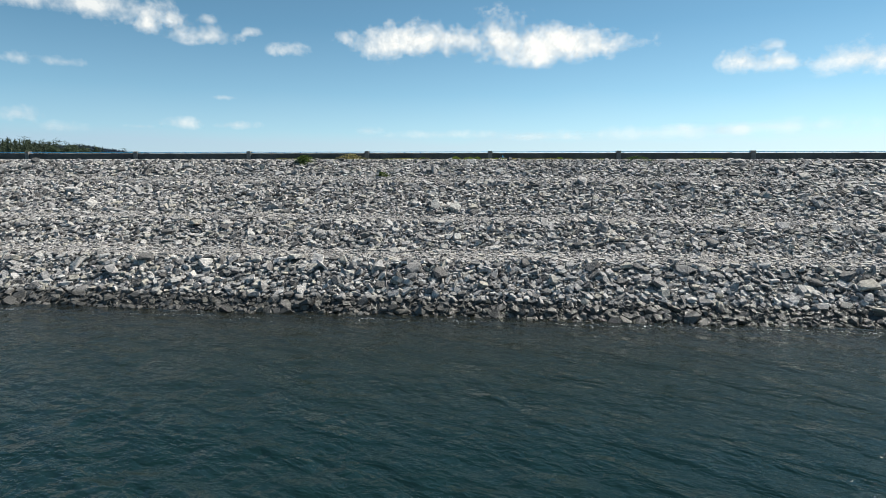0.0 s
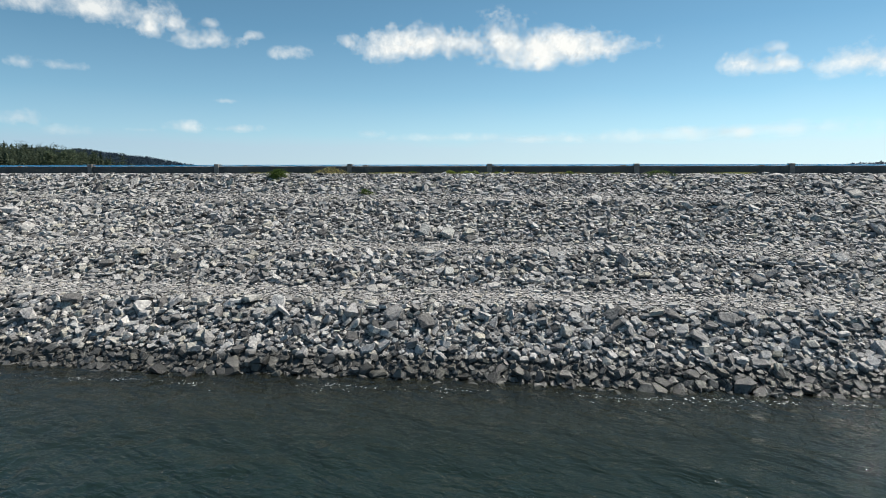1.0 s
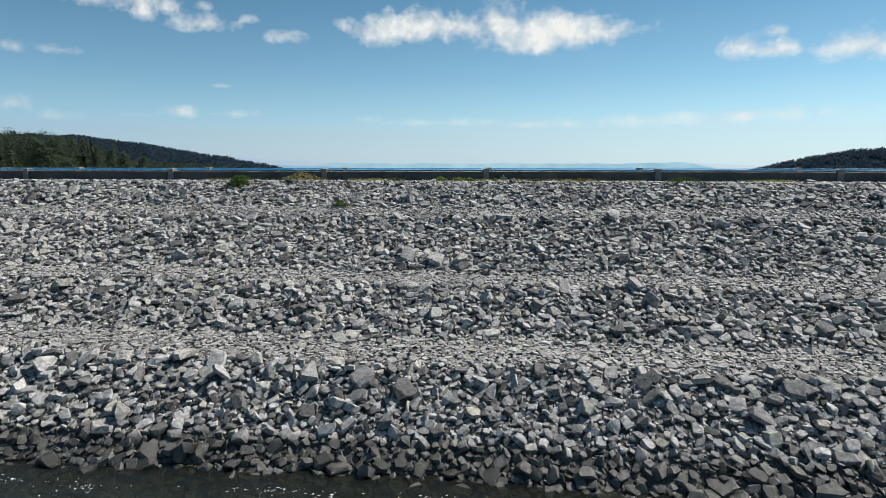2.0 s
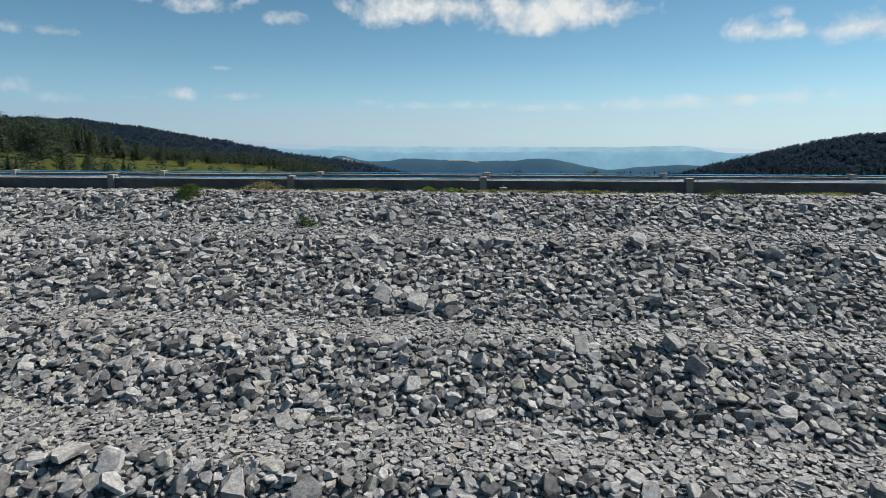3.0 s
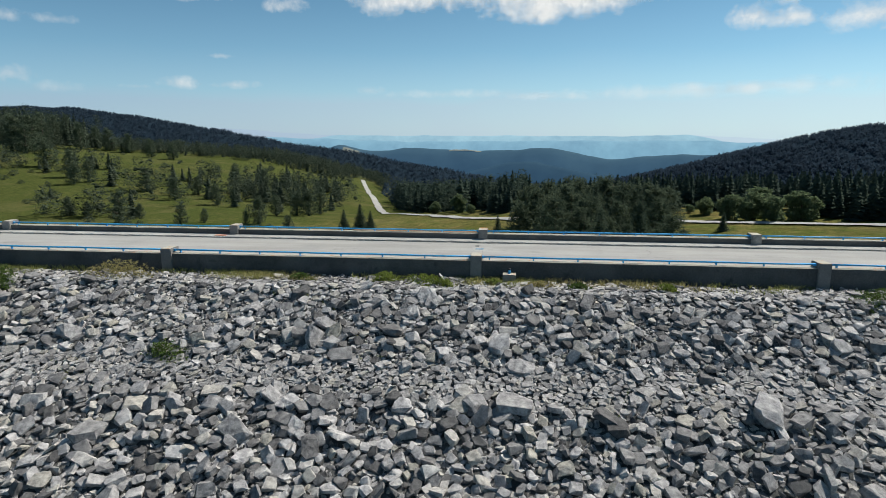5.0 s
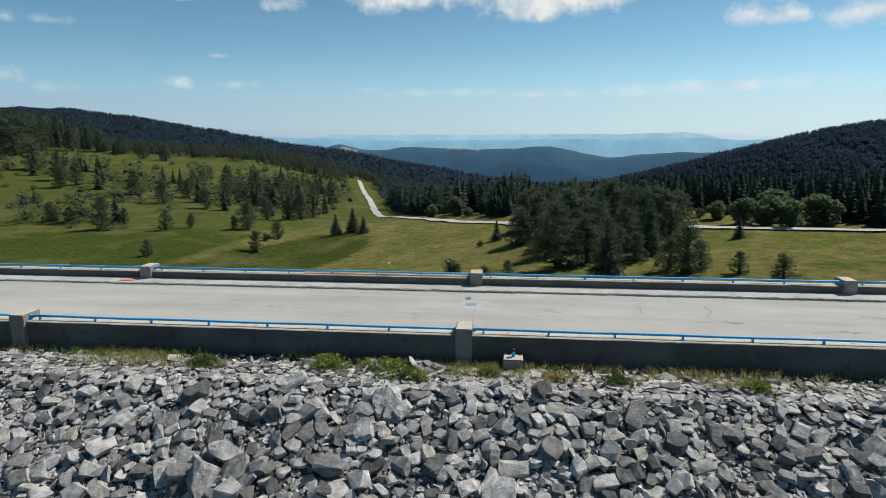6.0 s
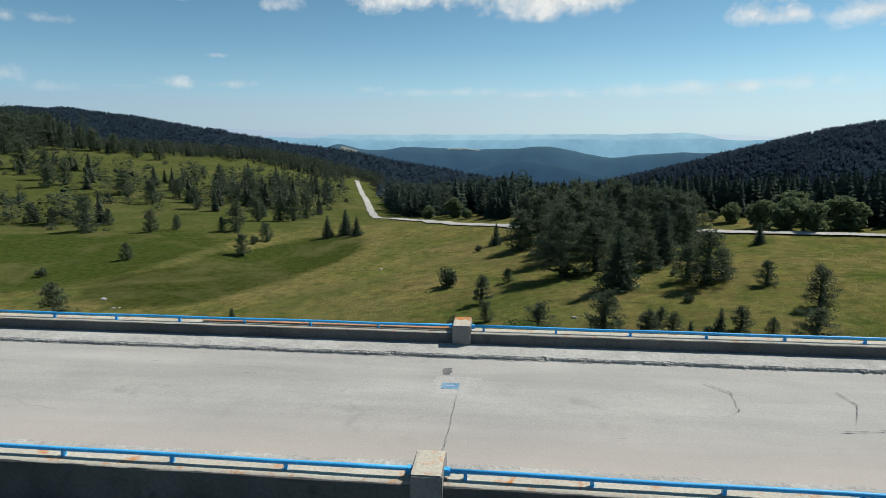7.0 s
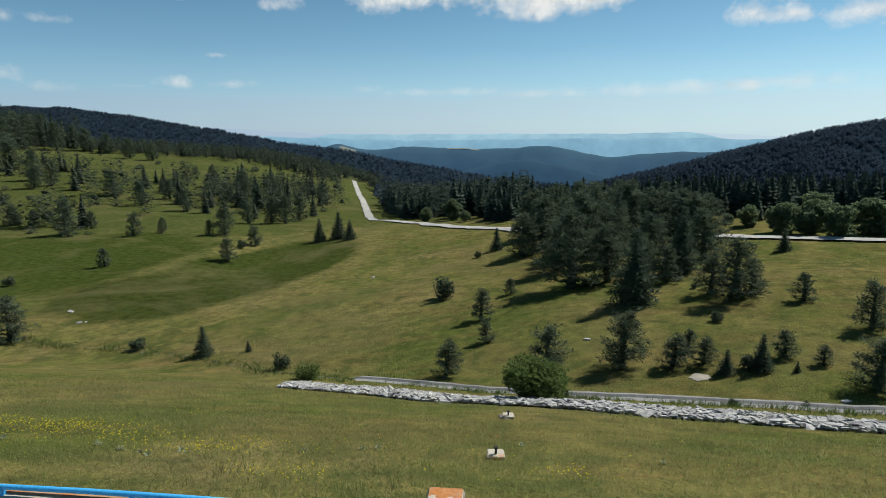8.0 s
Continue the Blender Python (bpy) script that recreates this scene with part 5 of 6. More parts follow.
x, y = sample(wg, 2000, -4, 150, 140, 330, lambda x, y: (y > road_y(x) + 7 + 3 * fbm(x, y, 9, 1)) & (off_road(x, y) > 7) & ~((np.abs(x - 45) < 14) & (y < 168)))
wood("spruce_wood", "dense dark spruce wood behind the gravel road", "woodland", WOOD_SPRUCE, x, y, wg.uniform(5.0, 8.5, len(x)), 1.3, MAT_WOOD_SPRUCE, wg)
x, y = sample(wg, 1300, -60, 8, 205, 420, lambda x, y: (off_road(x, y) > 9) * np.clip(0.35 + (y - 215) / 60, 0, 1) * (x > np.interp(y, (205, 273, 448), (-25, -45, -95))))
wood("spruce_wood", "dark mixed wood along the straight gravel road", "woodland", WOOD_SPRUCE + WOOD_PINE, x, y, wg.uniform(7.5, 12.5, len(x)), 1.15, MAT_WOOD_SPRUCE, wg)

def stand(x, y, *spots):
    """How thickly trees stand: the strongest of some soft-edged ovals (place, reach, turn in degrees, share)."""
    out = 0.0 * x
    for cx, cy, rx, ry, w, share in spots:
        c, s = math.cos(radians(w)), math.sin(radians(w))
        u, v = ((x - cx) * c + (y - cy) * s) / rx, ((y - cy) * c - (x - cx) * s) / ry
        out = np.maximum(out, share * np.clip(2.2 - 2.0 * np.hypot(u, v) + 0.7 * fbm(x, y, 9, 5), 0, 1))
    return out


HILL_WOOD = ((-108, 318, 34, 62, 16, 0.95), (-92, 258, 20, 24, 0, 0.55), (-150, 300, 40, 38, 0, 0.34), (-122, 262, 34, 22, 0, 0.22), (-178, 312, 40, 12, -10, 0.45), (-226, 338, 26, 12, 0, 0.7), (-130, 212, 18, 6, 0, 1.6), (-172, 252, 26, 5, 0, 0.4), (-360, 452, 58, 60, 0, 0.9), (-262, 322, 36, 14, 0, 0.6))
back = lambda x, y: np.clip((y - 432 + 0.10 * (x + 170) - 8 * fbm(x, y, 20, 2)) / 16, 0, 1)     # closed wood behind the upper meadow
x, y = sample(wg, 22000, -420, -50, 195, 620, lambda x, y: (off_road(x, y) > 9.5) * np.maximum(stand(x, y, *HILL_WOOD), 1.5 * back(x, y)) * 0.26)
wood("pine_wood", "dark pines in loose stands over the grassy hill", "woodland", WOOD_PINE + WOOD_SPRUCE[:1], x, y, wg.uniform(5.0, 11.0, len(x)) * np.where(y > 420, 0.85, 1.0), 1.3, MAT_WOOD_PINE, wg)
x, y = sample(wg, 900, -470, -320, 395, 520, lambda x, y: np.clip(1.3 - np.hypot((x + 392) / 70, (y - 455) / 50) + 0.3 * fbm(x, y, 12, 4), 0, 0.8))
wood("pine_wood", "tall dark conifers crowding the hill shoulder", "woodland", WOOD_PINE + WOOD_SPRUCE, x, y, wg.uniform(13, 24, len(x)), 0.8, MAT_WOOD_PINE, wg)
x, y = sample(wg, 1500, -420, -60, 188, 440, lambda x, y: np.clip(0.07 + 0.30 * fbm(x, y, 14, 13) + 0.25 * stand(x, y, *HILL_WOOD), 0.01, 0.5) * (off_road(x, y) > 9))
wood("mountain_pine", "rounded low mountain pines scattered on the hill", "scrub", SCRUB, x, y, wg.uniform(1.0, 3.8, len(x)), 1.25, MAT_WOOD_PINE, wg)
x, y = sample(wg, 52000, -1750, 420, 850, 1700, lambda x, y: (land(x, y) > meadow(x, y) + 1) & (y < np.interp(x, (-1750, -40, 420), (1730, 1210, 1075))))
wood("far_wood", "far dark spruce forest covering the long ridge", "woodland", FAR_TREES, x, y, wg.uniform(7, 12, len(x)), 1.7, MAT_HAZY_SPRUCE, wg, 0.32)
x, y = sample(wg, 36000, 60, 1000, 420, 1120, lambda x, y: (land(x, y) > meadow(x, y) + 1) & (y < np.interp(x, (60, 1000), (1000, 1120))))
wood("far_wood", "dark spruce forest covering the steep ridge", "woodland", FAR_TREES, x, y, wg.uniform(7, 12, len(x)), 1.6, MAT_HAZY_SPRUCE, wg, 0.30)
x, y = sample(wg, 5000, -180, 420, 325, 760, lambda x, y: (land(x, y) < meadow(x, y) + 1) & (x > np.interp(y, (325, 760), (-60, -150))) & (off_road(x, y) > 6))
wood("far_wood", "spruce forest falling away into the valley", "woodland", FAR_TREES, x, y, wg.uniform(7, 11, len(x)), 1.5, MAT_HAZY_SPRUCE, wg)
discard(pines + spruces + broads + bushes)


def ribbon_mesh(name, pts, width, lift, material, step=2.0, rough=0.15, seed=1):
    """A strip of road laid on the land along points."""
    rnd = random.Random(seed)
    verts, faces = [], []
    dense = []
    for (ax, ay), (bx, by) in zip(pts, pts[1:]):
        n = max(1, int(math.hypot(bx - ax, by - ay) / step))
        dense += [(ax + (bx - ax) * i / n, ay + (by - ay) * i / n) for i in range(n)]
    dense.append(pts[-1])
    for i, (x, y) in enumerate(dense):
        a, b = dense[max(i - 1, 0)], dense[min(i + 1, len(dense) - 1)]
        d = Vector((b[0] - a[0], b[1] - a[1])).normalized()
        for k in (-1, -0.5, 0, 0.5, 1):
            w = k * width / 2 + (rnd.uniform(-rough, rough) if abs(k) == 1 else 0)
            px, py = x - d.y * w, y + d.x * w
            verts.append((px, py, max(float(land(px, py)), float(land(x, y)) - 0.3) + lift - 0.04 * k * k))
    for i in range(len(dense) - 1):
        for k in range(4):
            a = 5 * i + k
            faces.append((a, a + 1, a + 6, a + 5))
    return mesh_of(name, verts, faces, material)


tagged(new("road", ribbon_mesh("road", ROAD_PTS, 3.1, 0.30, MAT_GRAVEL_ROAD, 2.0, 0.4)), "pale gravel road running through the valley woods", "road", kind="structure")


# ---- foot of the downstream face ----
TOE_LINE = ((-62.0, 119.5), (-55.5, 118.5), (-42.5, 116.3), (-31.7, 112.6), (-22.6, 108.3), (-15.3, 104.5), (-3.2, 98.6), (4.9, 94.8), (13.6, 91.8), (20.5, 90.2), (45.0, 87.5))


def toe_at(x):
    return float(np.interp(x, [p[0] for p in TOE_LINE], [p[1] for p in TOE_LINE]))


def channel_mesh():
    """A shallow concrete drain with two low rims."""
    prof = ((-0.95, -0.2), (-0.9, 0.05), (-0.68, 0.06), (-0.5, -0.05), (0.5, -0.05), (0.68, 0.07), (0.9, 0.06), (0.95, -0.2))
    verts, faces, n = [], [], 110
    for i in range(n + 1):
        x = -62 + 107 * i / n
        y = toe_at(x)
        d = Vector((1, toe_at(x + 0.5) - toe_at(x - 0.5))).normalized()
        z = float(land(x, y)) + (-0.06 if x < -12 else 0.05)
        for w, h in prof:
            w *= 0.24 if x < -12 else 0.95
            verts.append((x - d.y * w, y + d.x * w, z + h + 0.02 * math.sin(x * 3.1 + w)))
    k = len(prof)
    for i in range(n):
        for j in range(k - 1):
            a = i * k + j
            faces.append((a, a + k, a + k + 1, a + 1))
    return mesh_of("drain_channel", verts, faces, MAT_DRAIN)


tagged(new("drain_channel", channel_mesh()), "shallow grey concrete drain along the embankment foot", "drain", kind="structure")

sg = np.random.default_rng(5)
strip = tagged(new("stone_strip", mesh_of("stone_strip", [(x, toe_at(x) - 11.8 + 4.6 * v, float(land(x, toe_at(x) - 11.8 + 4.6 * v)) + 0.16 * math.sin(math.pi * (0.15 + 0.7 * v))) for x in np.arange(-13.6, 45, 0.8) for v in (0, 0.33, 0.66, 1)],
    [(4 * i + j, 4 * i + 4 + j, 4 * i + 5 + j, 4 * i + 1 + j) for i in range(len(np.arange(-13.6, 45, 0.8)) - 1) for j in range(3)], MAT_SHADED_SCREE)), "band of pale flat stones along the embankment foot", "stone band", kind="structure")


def strip_spots(n, x0, x1):
    x, v = sg.uniform(x0, x1, n), sg.random(n)
    y = np.array([toe_at(q) for q in x]) - 11.9 + 4.8 * v
    z = land(x, y) + 0.18 * np.sin(np.pi * (0.12 + 0.72 * v)) + sg.uniform(-0.02, 0.12, n)
    return x, y, z


SLABS = [rock_shape(s + 300, 0.34, 4) for s in range(14)]
slab_meshes = [fast_mesh("stone", v, f, MAT_PALE_PIECE) for v, f in SLABS]
x, y, z = strip_spots(290, -13.6, 16)
for i in range(len(x)):
    s = 0.20 + 0.24 * sg.random() ** 1.6
    part("stone", slab_meshes[i % 14], strip, m=pose(x[i], y[i], z[i], sg.normal(-10, 9), sg.normal(0, 9), sg.normal(-12, 50)) @ Matrix.Diagonal((s * sg.uniform(1.1, 2.0), s, s * sg.uniform(0.8, 1.2), 1)))
x, y, z = strip_spots(5600, -13.6, 45)
s = sg.uniform(0.12, 0.30, len(x))
part("loose_stone", scatter_mesh("loose_stone", SLABS, np.stack([x, y, z], -1), turns(sg.normal(-0.2, 0.8, len(x)), sg.normal(-0.2, 0.18, len(x)), sg.normal(0, 0.18, len(x))), s[:, None] * np.stack([sg.uniform(1.1, 2.0, len(x)), np.ones(len(x)), np.ones(len(x))], -1), MAT_PALE_STONE, sg), strip, kind="stuff")

shrub = empty("shrub", pose(2.3, 88.5, float(land(2.3, 88.5))) @ Matrix.Diagonal((3.3, 3.0, 2.5, 1)), "broad bright green willow shrub beside the stone band", "shrub")
part("trunk", trunk_mesh(91, 0.5, 0.02), shrub)
part("crown", broad_crown(60, MAT_WILLOW, 0.62, 0.0, 2600, 0.05), shrub)
shrub_small = empty("shrub", pose(-15.8, 103.6, float(land(-15.8, 103.6))) @ Matrix.Diagonal((1.9, 1.9, 1.3, 1)), "low green shrub beside the concrete drain", "shrub")
part("trunk", trunk_mesh(92, 0.5, 0.02), shrub_small)
part("crown", broad_crown(61, MAT_WILLOW, 0.66, 0.02, 900, 0.055), shrub_small)


# ---- pale stones and a bare patch on the valley meadow ----
for i, (x, y, w) in enumerate(((-58.4, 130.2, 0.6), (-54.0, 126.1, 0.5), (-53.4, 126.5, 0.35), (7.6, 107.4, 0.45), (20.5, 92.9, 0.4), (-20.3, 148.0, 0.5), (0.6, 78.2, 0.3))):
    ob = tagged(new("boulder", slab_meshes[(3 * i) % 14]), "small pale boulder lying in the meadow grass", "stone", "boulders on the meadow")
    ob.matrix_basis = pose(x, y, float(land(x, y)) + 0.1 * w, 8, 5, 50 * i) @ Matrix.Diagonal((w * 1.3, w, w, 1))
MAT_BARE = rough_surface("bare_earth", (0.26, 0.23, 0.19), (0.36, 0.325, 0.275), 1.4, 14.0, 0.95, 0.4, 0.02)
bare_x, bare_y = (13.8, 97.8)
rim = [(bare_x + 0.62 * math.cos(0.35 * k) * (1 + 0.2 * math.sin(2.3 * k)), bare_y + 0.6 * math.sin(0.35 * k) * (1 + 0.2 * math.sin(1.7 * k))) for k in range(18)]
bare = [(bare_x, bare_y, float(land(bare_x, bare_y)) + 0.07)] + [(x, y, float(land(x, y)) + 0.05) for x, y in rim] + [(x, y, float(land(x, y)) - 0.1) for x, y in rim]
bare_f = [(0, 1 + k, 1 + (k + 1) % 18) for k in range(18)] + [(1 + k, 19 + k, 19 + (k + 1) % 18, 1 + (k + 1) % 18) for k in range(18)]
tagged(new("bare_earth", mesh_of("bare_earth", bare, bare_f, MAT_BARE)), "patch of bare pale earth among the young pines", "bare earth")


# ---- dead branches beside the grove ----
dead_x, dead_y = (19.0, 126.3)
dead = empty("dead_branch", pose(dead_x, dead_y, float(land(dead_x, dead_y))), "bleached dead pine branches lying beside the grove", "branch")
for k in range(9):
    a, r = 0.25 * k - 0.9, 1.1 + 0.25 * (k % 4)
    tip = (r * math.cos(a), 0.5 * r * math.sin(a), 0.25 + 0.12 * (k % 3))
    part("branch", tube_mesh("branch", [(-0.8, 0.06 * k, 0.03), (tip[0] * 0.4 - 0.3, tip[1] * 0.5, tip[2] * 0.7), tip], [0.05, 0.035, 0.012], MAT_DEAD_WOOD, 6), dead)


# ---- survey blocks on the grass ----
def survey_block(x, y, s):
    z = float(land(x, y))
    e = empty("survey_block", pose(x, y, z, 0, 0, 4), "weathered pale concrete survey block with iron peg", "marker", "survey blocks")
    part("block", box_mesh("block", (-0.22 * s, -0.2 * s, -0.3), (0.22 * s, 0.2 * s, 0.17 * s), MAT_LICHEN, 0.02), e)
    bm = bmesh.new()
    bmesh.ops.create_cone(bm, cap_ends=True, segments=10, radius1=0.035 * s, radius2=0.03 * s, depth=0.2 * s, matrix=Matrix.Translation((0, -0.05 * s, 0.24 * s)))
    bmesh.ops.create_cone(bm, cap_ends=True, segments=10, radius1=0.055 * s, radius2=0.05 * s, depth=0.03 * s, matrix=Matrix.Translation((0, -0.05 * s, 0.345 * s)))
    part("peg", bm_mesh("peg", bm, MAT_BLACK), e, "dark iron peg")


survey_block(0.42, 70.1, 0.85)
survey_block(0.75, 78.3, 0.9)
survey_block(2.3, 86.5, 0.7)


# ---- grass on the downstream face ----
def grass_shape(seed, blades=4, spread=0.35, bend=0.35):
    """A tuft of tapering blades about 1 high."""
    rnd = random.Random(seed)
    verts, tris = [], []
    for _ in range(blades):
        w, r = rnd.uniform(0, 6.28), rnd.uniform(0, spread)
        b = Vector((r * math.cos(w), r * math.sin(w), -0.05))
        lean = Vector((rnd.gauss(0, bend), rnd.gauss(0, bend), rnd.uniform(0.7, 1.1)))
        s = Vector((-math.sin(w), math.cos(w), 0)) * 0.035
        k = len(verts)
        mid = b + lean * 0.55
        verts += [tuple(b - s), tuple(b + s), tuple(mid + s * 0.8), tuple(mid - s * 0.8), tuple(b + lean + Vector((lean.x, lean.y, -0.1)) * 0.4)]
        tris += [(k, k + 1, k + 2), (k, k + 2, k + 3), (k + 3, k + 2, k + 4)]
    return np.array(verts), np.array(tris)


GRASS = [grass_shape(s) for s in range(10)]


def grass_patch(name, label, n, x0, x1, y0, y1, lo, hi, material, keep, g, lift=0.0):
    x, y = sample(g, n, x0, x1, y0, y1, keep)
    h = g.uniform(lo, hi, len(x))
    o = np.zeros(len(x))
    size = np.stack([h * 0.9, h * 0.9, h], -1)
    me = scatter_mesh(name, GRASS, np.stack([x, y, land(x, y) + lift], -1), turns(g.uniform(0, 6.28, len(x)), o, o), size, material, g)
    return tagged(new(name, me), label, "grass", kind="stuff")


gg = np.random.default_rng(9)
fan = lambda x, y: np.abs(x - 0.5 + (y - 58) * 0.1) < 3 + (y - 58.5) * 0.92
grass_patch("grass", "knee-high green and straw-coloured meadow grass", 46000, -16, 16, 64.7, 76, 0.05, 0.15, MAT_GRASS, lambda x, y: fan(x, y) * np.clip(0.55 + 0.8 * fbm(x, y, 1.3, 4), 0, 1), gg)
grass_patch("grass", "knee-high green and straw-coloured meadow grass", 22000, -36, 34, 76, 98, 0.08, 0.20, MAT_GRASS, lambda x, y: fan(x, y) * np.clip(0.4 + 0.8 * fbm(x, y, 2.3, 5), 0, 1), gg)
grass_patch("dry_grass", "tufts of dry straw-coloured grass", 26000, -30, 30, 65, 97, 0.08, 0.20, MAT_DRY_GRASS, lambda x, y: fan(x, y) * np.clip(0.15 + 0.9 * fbm(x, y, 3.1, 7), 0, 1), gg)
grass_patch("grass", "tussocks of rough grass on the valley meadow", 26000, -80, 45, 97, 150, 0.12, 0.26, MAT_GRASS, lambda x, y: fan(x, y) * (x > -28) * np.clip(0.05 + 0.6 * fbm(x, y, 6.0, 8), 0, 1), gg)
ditch = lambda x, y: np.exp(-((y - np.interp(x, [p[0] for p in TOE_LINE], [p[1] for p in TOE_LINE])) / 1.2) ** 2) * np.clip(0.5 + 0.8 * fbm(x, y, 2.0, 3), 0, 1)
grass_patch("rough_grass", "dark rank grass and weeds along the ditch", 260000, -64, 30, 88, 122, 0.16, 0.42, MAT_SHRUB, lambda x, y: 0.6 * ditch(x, y), gg)
# yellow flowers in drifts
DRIFTS = ((-10.6, 70.0, 1.1), (-9.0, 69.7, 1.2), (-5.4, 69.0, 1.0), (-6.6, 69.2, 0.7), (-3.1, 66.9, 0.6), (-12.5, 70.5, 0.9), (1.7, 68.2, 0.4))


def drift(x, y):
    return sum(np.exp(-((x - cx) / (1.5 * r)) ** 2 - ((y - cy) / (0.8 * r)) ** 2) for cx, cy, r in DRIFTS)


x, y = sample(gg, 40000, -18, 12, 66, 80, lambda x, y: fan(x, y) * np.clip(0.9 * drift(x, y) * (0.6 + fbm(x, y, 0.7, 12)), 0.003, 1))
tagged(new("flowers", scatter_mesh("flowers", BLOBS, np.stack([x, y, land(x, y) + gg.uniform(0.12, 0.28, len(x))], -1), turns(gg.uniform(0, 6.28, len(x)), 0 * x, 0 * x), np.repeat(gg.uniform(0.018, 0.04, (len(x), 1)), 3, 1) * np.array([1, 1, 0.5]), MAT_FLOWER, gg)), "drifts of small yellow meadow flowers", "flowers", kind="stuff")


def mullein_mesh(seed):
    """A rosette of broad felted leaves."""
    rnd = random.Random(seed)
    verts, faces = [], []
    for k in range(13):
        w, up, r = k * 2.4, 0.25 + 0.06 * k, 0.32 * rnd.uniform(0.7, 1.1) * (1 - 0.03 * k)
        d, s = Vector((math.cos(w), math.sin(w), up)), Vector((-math.sin(w), math.cos(w), 0)) * 0.055
        b = len(verts)
        verts += [tuple(d * 0.03), tuple(d * r * 0.5 + s), tuple(d * r * 0.5 - s), tuple(d * r * 0.85 + s * 0.8 - Vector((0, 0, 0.03))), tuple(d * r * 0.85 - s * 0.8 - Vector((0, 0, 0.03))), tuple(d * r * 1.1 - Vector((0, 0, 0.07)))]
        faces += [(b, b + 1, b + 2), (b + 1, b + 3, b + 4, b + 2), (b + 3, b + 5, b + 4)]
    return mesh_of("mullein", verts, faces, MAT_MULLEIN, True)


mulleins = [mullein_mesh(s) for s in range(3)]
for i, (x, y) in enumerate(((-7.0, 68.5), (-6.5, 68.4), (-6.2, 68.2), (-5.9, 68.8), (-7.7, 68.8), (-2.5, 70.1), (-2.2, 70.4), (-9.9, 68.9), (1.0, 72.0), (4.0, 70.5), (-3.6, 69.6), (-11.0, 70.4))):
    ob = tagged(new("mullein", mulleins[i % 3]), "grey-green felted mullein rosette in the grass", "plant", "mulleins in the grass")
    ob.matrix_basis = pose(x, y, float(land(x, y)), -20, 0, 77 * i) @ Matrix.Diagonal((0.36, 0.36, 0.6, 1))


# ---- small things on the crest ----
gauge = empty("gauge_block", pose(1.17, 57.8, 0.10), "concrete monitoring block with capped blue pipe beside parapet", "marker")
part("block", box_mesh("block", (-0.235, -0.21, -0.25), (0.235, 0.19, 0.30), MAT_PILLAR, 0.02), gauge)
part("cap_slab", box_mesh("cap_slab", (-0.23, -0.205, 0.301), (0.23, 0.185, 0.315), MAT_LICHEN, 0.005), gauge)
part("footing", box_mesh("footing", (-0.42, -0.45, -0.3), (0.2, -0.2, 0.04), MAT_KERB, 0.03), gauge)
pipe = part("pipe", tube_mesh("pipe", [(0, 0, 0.29), (0, 0, 0.39), (0, 0, 0.48)], [0.042, 0.042, 0.042], MAT_BLUE, 14), gauge, "blue steel pipe")
part("pipe_cap", tube_mesh("pipe_cap", [(0, 0, 0.46), (0, 0, 0.50), (0, 0, 0.515)], [0.055, 0.055, 0.03], MAT_BLACK, 14), pipe, "black cap")


def on_road(x, y):
    return ROAD_Z + 0.012 * float(fbm(x, y, 1.9, 2.0)) + 0.02 * math.cos((y - 61.2) * 1.1) + 0.005


def flat_patch(name, cx, cy, w, d, z, material, label, category, seed, ragged=0.02):
    """A thin repair or paint mark with an uneven outline, lying on the road."""
    rnd = random.Random(seed)
    n, verts = 28, []
    for i in range(n):
        f = 4 * i / n
        k, q = int(f), f - int(f)
        a = ((-1, -1), (1, -1), (1, 1), (-1, 1))
        u = a[k][0] + (a[(k + 1) % 4][0] - a[k][0]) * q
        v = a[k][1] + (a[(k + 1) % 4][1] - a[k][1]) * q
        verts.append((cx + u * w / 2 + rnd.uniform(-ragged, ragged), cy + v * d / 2 + rnd.uniform(-ragged, ragged)))
    vs = [(x, y, z) for x, y in verts] + [(x, y, z - 0.03) for x, y in verts]
    faces = [tuple(range(n))] + [(i, n + i, n + (i + 1) % n, (i + 1) % n) for i in range(n)]
    return tagged(new(name, mesh_of(name, vs, faces, material)), label, category)


MAT_PATCH = rough_surface("repair_concrete", (0.34, 0.328, 0.308), (0.41, 0.395, 0.37), 1.2, 22.0, 0.9, 0.3, 0.01)
MAT_TAR = rough_surface("tar", (0.10, 0.10, 0.10), (0.20, 0.195, 0.19), 3.0, 22.0, 0.9, 0.4, 0.01)
MAT_PINKISH = rough_surface("worn_pink_paint", (0.40, 0.40, 0.55), (0.34, 0.44, 0.62), 8.0, 40.0, 0.8, 0.2, 0.004)
flat_patch("road_patch", 0.02, 61.75, 0.92, 0.78, on_road(0.02, 61.75), MAT_PATCH, "pale rectangular concrete repair in the crest road", "road repair", 2, 0.012)
flat_patch("painted_mark", -0.10, 61.72, 0.33, 0.26, on_road(0.02, 61.75) + 0.003, MAT_BLUE_MARK, "faded blue painted rectangle on the road repair", "road marking", 3, 0.006)
flat_patch("painted_mark", -0.10, 61.73, 0.16, 0.03, on_road(0.02, 61.75) + 0.006, MAT_PINKISH, "worn pinkish bar within the blue road marking", "road marking", 4, 0.008)
flat_patch("tar_patch", -0.22, 62.42, 0.16, 0.34, on_road(-0.22, 62.42), MAT_TAR, "dark grey tar patch on the bleached road", "road repair", 5, 0.03)
flat_patch("painted_mark", -12.55, 63.48, 0.55, 0.22, WALK_Z + 0.012, MAT_ORANGE_MARK, "faded orange painted patch on the walkway", "road marking", 6, 0.03)


